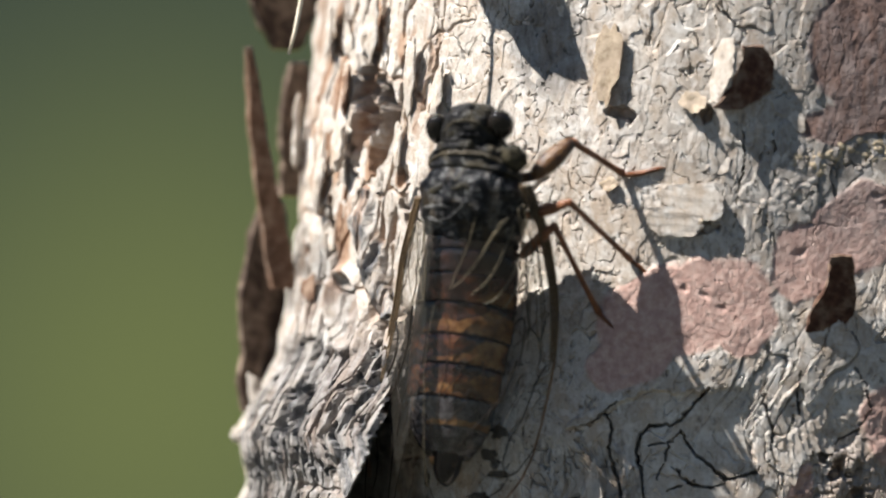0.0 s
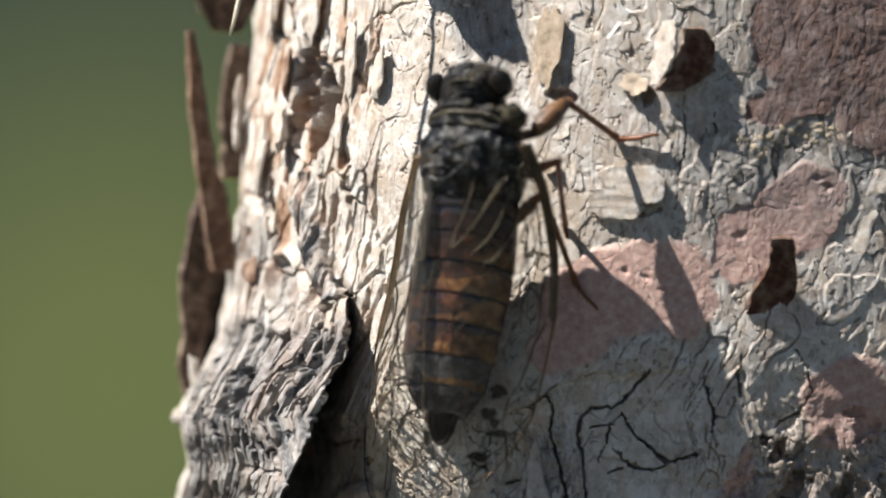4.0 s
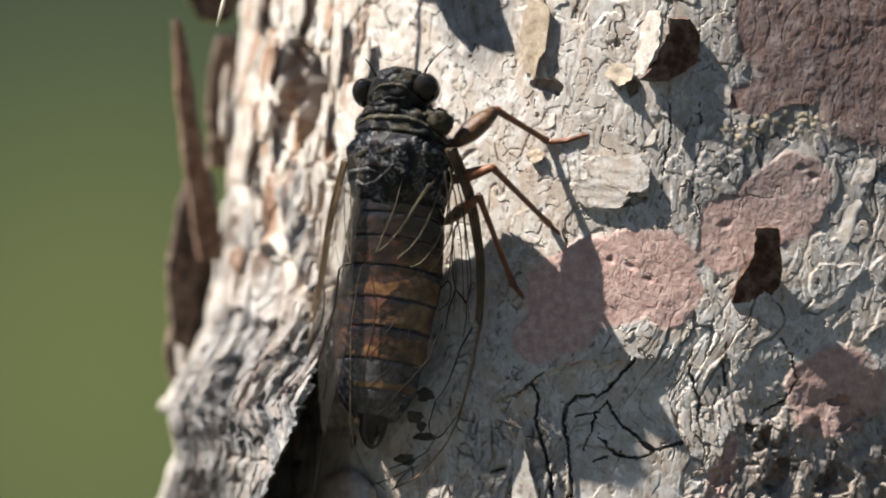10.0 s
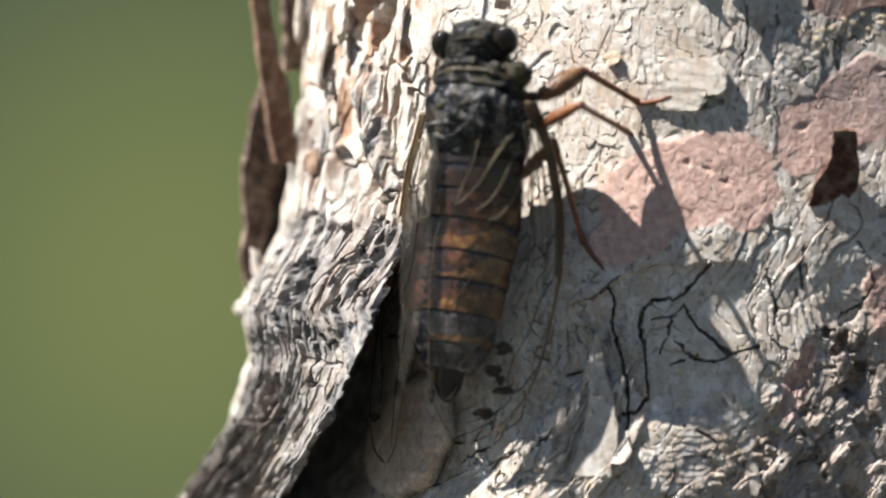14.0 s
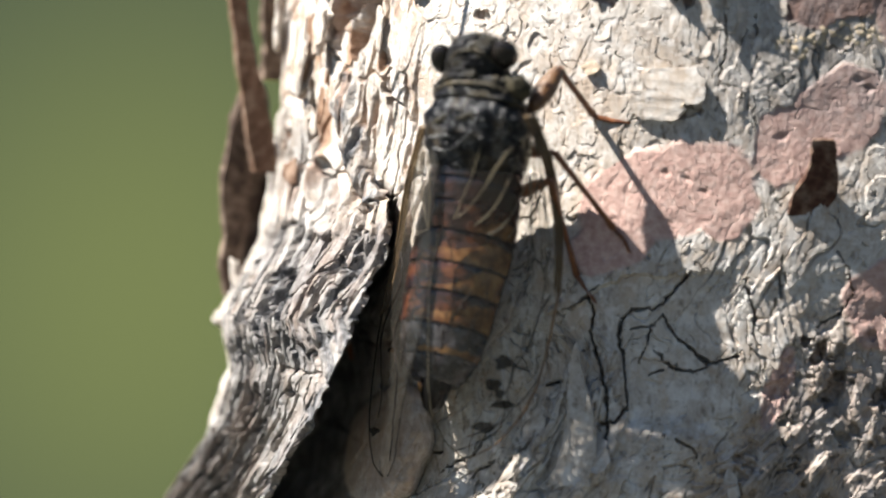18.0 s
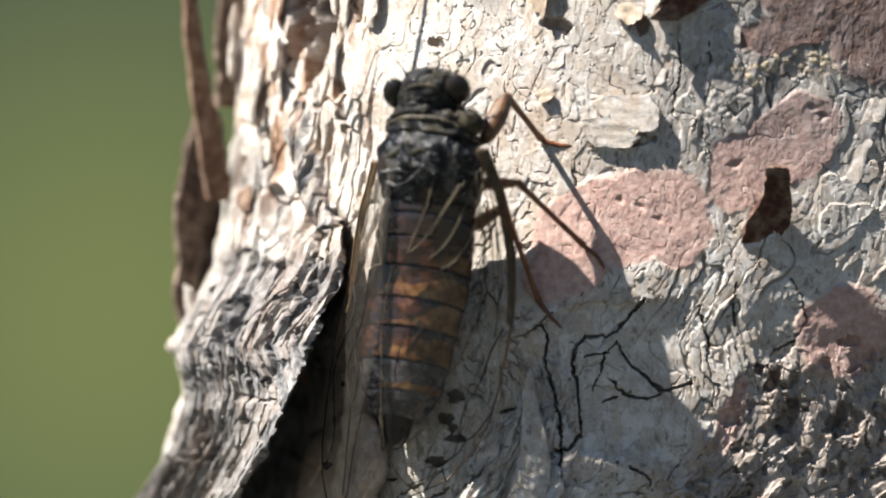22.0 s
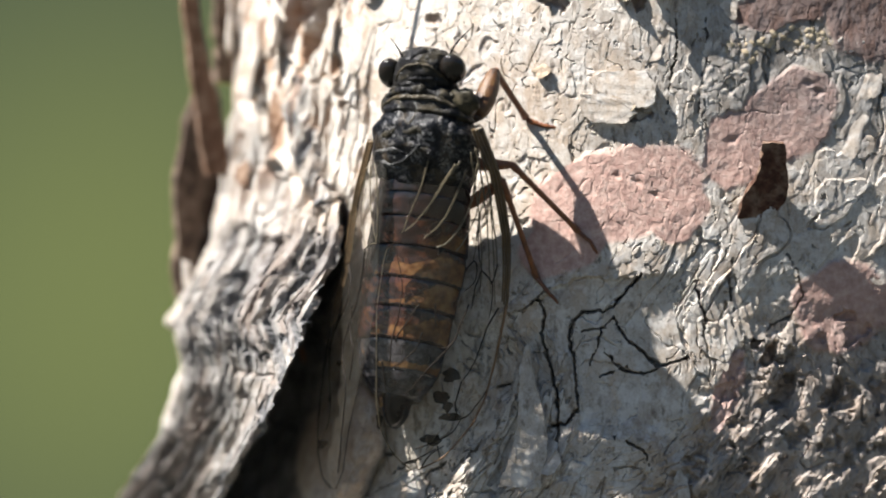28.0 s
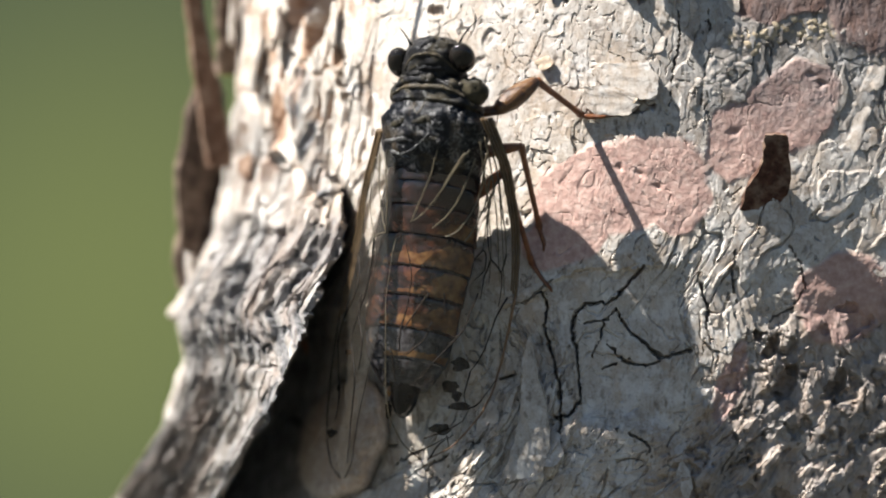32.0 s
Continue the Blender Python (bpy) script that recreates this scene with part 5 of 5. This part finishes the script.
# ---- movement ----
FLOOR = 168.0


def stance(dx, dy):
    """Where the insect stands: shifted on the bark, its body clear of the surface."""
    x, y = 744 + dx, 121 + dy
    h = float(base_height(np.array(x + 10.0), np.array(y + 180.0))) + FLOOR
    return spot(x, y, h), h


PATH_T = (0, 0.5, 1, 1.5, 2, 2.5, 3, 3.5, 4, 4.5, 6.5, 7, 7.5, 8, 8.5, 9, 9.5, 10, 10.5, 11, 11.5, 12, 12.5, 13, 13.5, 15.5, 16, 16.5, 17, 17.5, 18, 18.5, 19, 19.5, 20, 20.5, 21, 21.5, 22, 22.5, 23, 23.5, 24, 24.5, 25, 25.5, 27.5, 28, 28.5, 29, 29.5, 30, 30.5, 31, 31.5, 32)
PATH_X = (-33.8, -11.6, 16.7, 40.5, 65.7, 78.7, 78, 67.2, 69.6, 65.7, 70.9, 63.2, 56.3, 46.3, 11.1, -10.3, -22.6, -35.6, -37.8, -36.3, -30.2, -31, -37.1, -37.8, -34.8, -20.1, -17.9, -6.3, -3.3, 2.1, 5.9, -1.1, 1.2, 1.2, 2.1, 1.3, 2.8, 3.6, 3.6, 3.6, 4.4, 2.8, 5.1, 4.3, 5, 5, 8.1, -0.3, 6.6, 7.4, 7.4, 9.6, 9.7, 6.6, 9.7, 11.2)
PATH_Y = (-99.8, -109.8, -126.6, -135, -157.2, -159.5, -159.5, -146.5, -141.1, -132, -163.4, -141.1, -126.6, -129.7, -145.8, -150.4, -136.5, -114.4, -90.6, -70.7, -50, -37, -34, -29.4, -28.6, -13.9, -15.5, -14, -14, -17.7, -18.5, -15.4, -14.8, -14.7, -15.5, -11.6, -9.4, -7, -6.2, -6.2, -6.2, -7.8, -5.5, -7.8, -4, -5.5, -2.4, 0.6, -0.1, -0.9, -1.7, -1.7, -2.4, -1.7, -2.4, -4)


def towards(frm, to):
    """A pose at the point to, its x axis along the way from frm."""
    ax = (to - frm).normalized()
    az = ax.cross(Vector((0, -1, 0))).normalized()
    ay = az.cross(ax)
    return Matrix.Translation(to) @ Matrix((ax, ay, az)).transposed().to_4x4()


def stride(kind, rows):
    """Poses of a leg's two segments from rows of time, knee x, z and ankle x, z beside the insect's origin."""
    (up, low, joint), hip, reach, thigh = LEGS[kind]
    inner = body(hip[0] - 45, hip[1] + 6, hip[2])
    hip = body(*hip)
    ups, lows, joints = [], [], []
    for t, kx, kz, ax, az in rows:
        dx, dy = np.interp(t, PATH_T, PATH_X), np.interp(t, PATH_T, PATH_Y)
        x, y = 744 + dx, 121 + dy
        _, h = stance(dx, dy)
        foot_h = float(bark_height(np.array([x + ax]), np.array([y - az]))[0]) + 6 - h
        gap = math.hypot(kx - ax, kz - az)
        knee_h = foot_h + math.sqrt(max(reach * reach - gap * gap, 900))
        knee, ankle = Vector((kx * U, -knee_h * U, kz * U)), Vector((ax * U, -foot_h * U, az * U))
        ups.append((t, towards(hip, knee)))
        joints.append((t, towards(inner, knee - (knee - hip).normalized() * thigh * U)))
        m = towards(knee, ankle)
        m.translation = knee
        lows.append((t, m))
    walk(up, ups)
    walk(low, lows)
    walk(joint, joints)


def motions():
    walk(CICADA, [(t, Matrix.Translation(stance(dx, dy)[0])) for t, dx, dy in zip(PATH_T, PATH_X, PATH_Y)])
    waist = body(14, -200, 0)
    walk(ABDOMEN, [(t, Matrix.Translation(waist) @ Euler((0, radians(a), 0)).to_matrix().to_4x4() @ Matrix.Translation(-waist)) for t, a in (
        (0, -0.8), (4, 0.4), (7, 0.4), (9, -1.6), (10, -0.6), (13, -0.4), (16, 2.2), (18, 3.6), (20, 4.0), (20.6, 3.8), (21, 1.6), (24, 0.8), (28, 0.0), (32, 0.4))])
    stride("fore", [
        (0, 183, -30, 273, -86), (1, 156, -34, 220, -118), (2, 179, -37, 266, -101), (3, 168, -34, 253, -108), (4, 174, -31, 264, -95),
        (4.5, 189, -33, 269, -80), (6.5, 181, -40, 254, -108), (7, 193, -24, 261, -88), (8, 200, -33, 274, -78), (9, 223, -60, 329, -103),
        (10, 180, -38, 271, -93), (11, 181, -19, 279, -69), (12, 184, -3, 274, -36), (13, 205, -58, 307, -104), (16, 160, -32, 234, -106),
        (17, 156, -27, 215, -110), (18, 153, -27, 212, -105), (19, 159, -22, 221, -100), (20, 154, -21, 210, -96), (21, 150, -17, 210, -91),
        (22, 145, -13, 205, -88), (23, 146, -13, 208, -87), (24, 146, -11, 205, -84), (25, 143, -12, 202, -86), (27.5, 149, -12, 209, -81),
        (28, 132, -4, 187, -87), (28.2, 143, -17, 208, -78), (28.5, 195, -49, 282, -90), (29, 173, -54, 260, -128), (29.5, 162, -23, 245, -53),
        (30, 161, -21, 217, -75), (30.5, 152, -8, 217, -54), (31, 166, -29, 246, -63), (31.5, 193, -72, 295, -146), (32, 190, -41, 270, -101)])
    stride("mid", [
        (0, 179, -138, 287, -238), (1, 168, -134, 236, -250), (2, 159, -147, 177, -276), (3, 156, -152, 172, -271), (4, 158, -137, 172, -250),
        (4.5, 163, -136, 175, -252), (6.5, 161, -144, 175, -283), (7, 167, -132, 177, -247), (8, 172, -133, 200, -245), (9, 162, -153, 248, -266),
        (10, 174, -141, 276, -242), (11, 158, -123, 279, -209), (12, 175, -111, 272, -172), (13, 186, -114, 279, -164), (16, 188, -113, 253, -151),
        (17, 156, -181, 304, -292), (18, 147, -176, 249, -306), (19, 159, -186, 276, -301), (20, 154, -189, 271, -306), (21, 172, -190, 275, -305),
        (22, 164, -166, 281, -277), (23, 159, -161, 249, -282), (24, 159, -176, 244, -303), (25, 157, -161, 260, -287), (27.5, 185, -150, 320, -224),
        (28, 163, -171, 280, -288), (28.2, 171, -161, 236, -291), (28.5, 170, -165, 226, -291), (29, 164, -158, 219, -292), (29.5, 162, -150, 203, -287),
        (30, 185, -160, 321, -233), (30.5, 171, -171, 258, -301), (31, 166, -143, 200, -286), (31.5, 174, -127, 258, -233), (32, 162, -157, 195, -301)])
    stride("hind", [
        (0, 152, -178, 231, -333), (1, 140, -190, 170, -359), (2, 145, -181, 161, -404), (3, 160, -221, 227, -381), (4, 132, -191, 192, -354),
        (4.5, 148, -192, 195, -392), (6.5, 151, -204, 185, -393), (7, 155, -198, 177, -377), (8, 135, -230, 181, -397), (9, 149, -205, 186, -372),
        (10, 150, -192, 211, -349), (11, 129, -175, 153, -342), (12, 134, -176, 175, -343), (13, 140, -169, 186, -346), (16, 147, -212, 212, -388),
        (17, 150, -218, 197, -385), (18, 138, -222, 184, -390), (19, 145, -227, 206, -384), (20, 145, -235, 206, -384), (21, 152, -230, 210, -379),
        (22, 140, -208, 201, -376), (23, 133, -208, 202, -375), (24, 133, -210, 196, -377), (25, 133, -203, 193, -371), (27.5, 135, -183, 190, -369),
        (28, 145, -199, 206, -370), (28.2, 145, -180, 199, -369), (28.5, 150, -198, 202, -374), (29, 138, -189, 191, -370), (29.5, 134, -181, 190, -361),
        (30, 137, -192, 198, -378), (30.5, 137, -193, 189, -375), (31, 135, -183, 190, -369), (31.5, 135, -202, 184, -360), (32, 132, -199, 182, -366)])


motions()
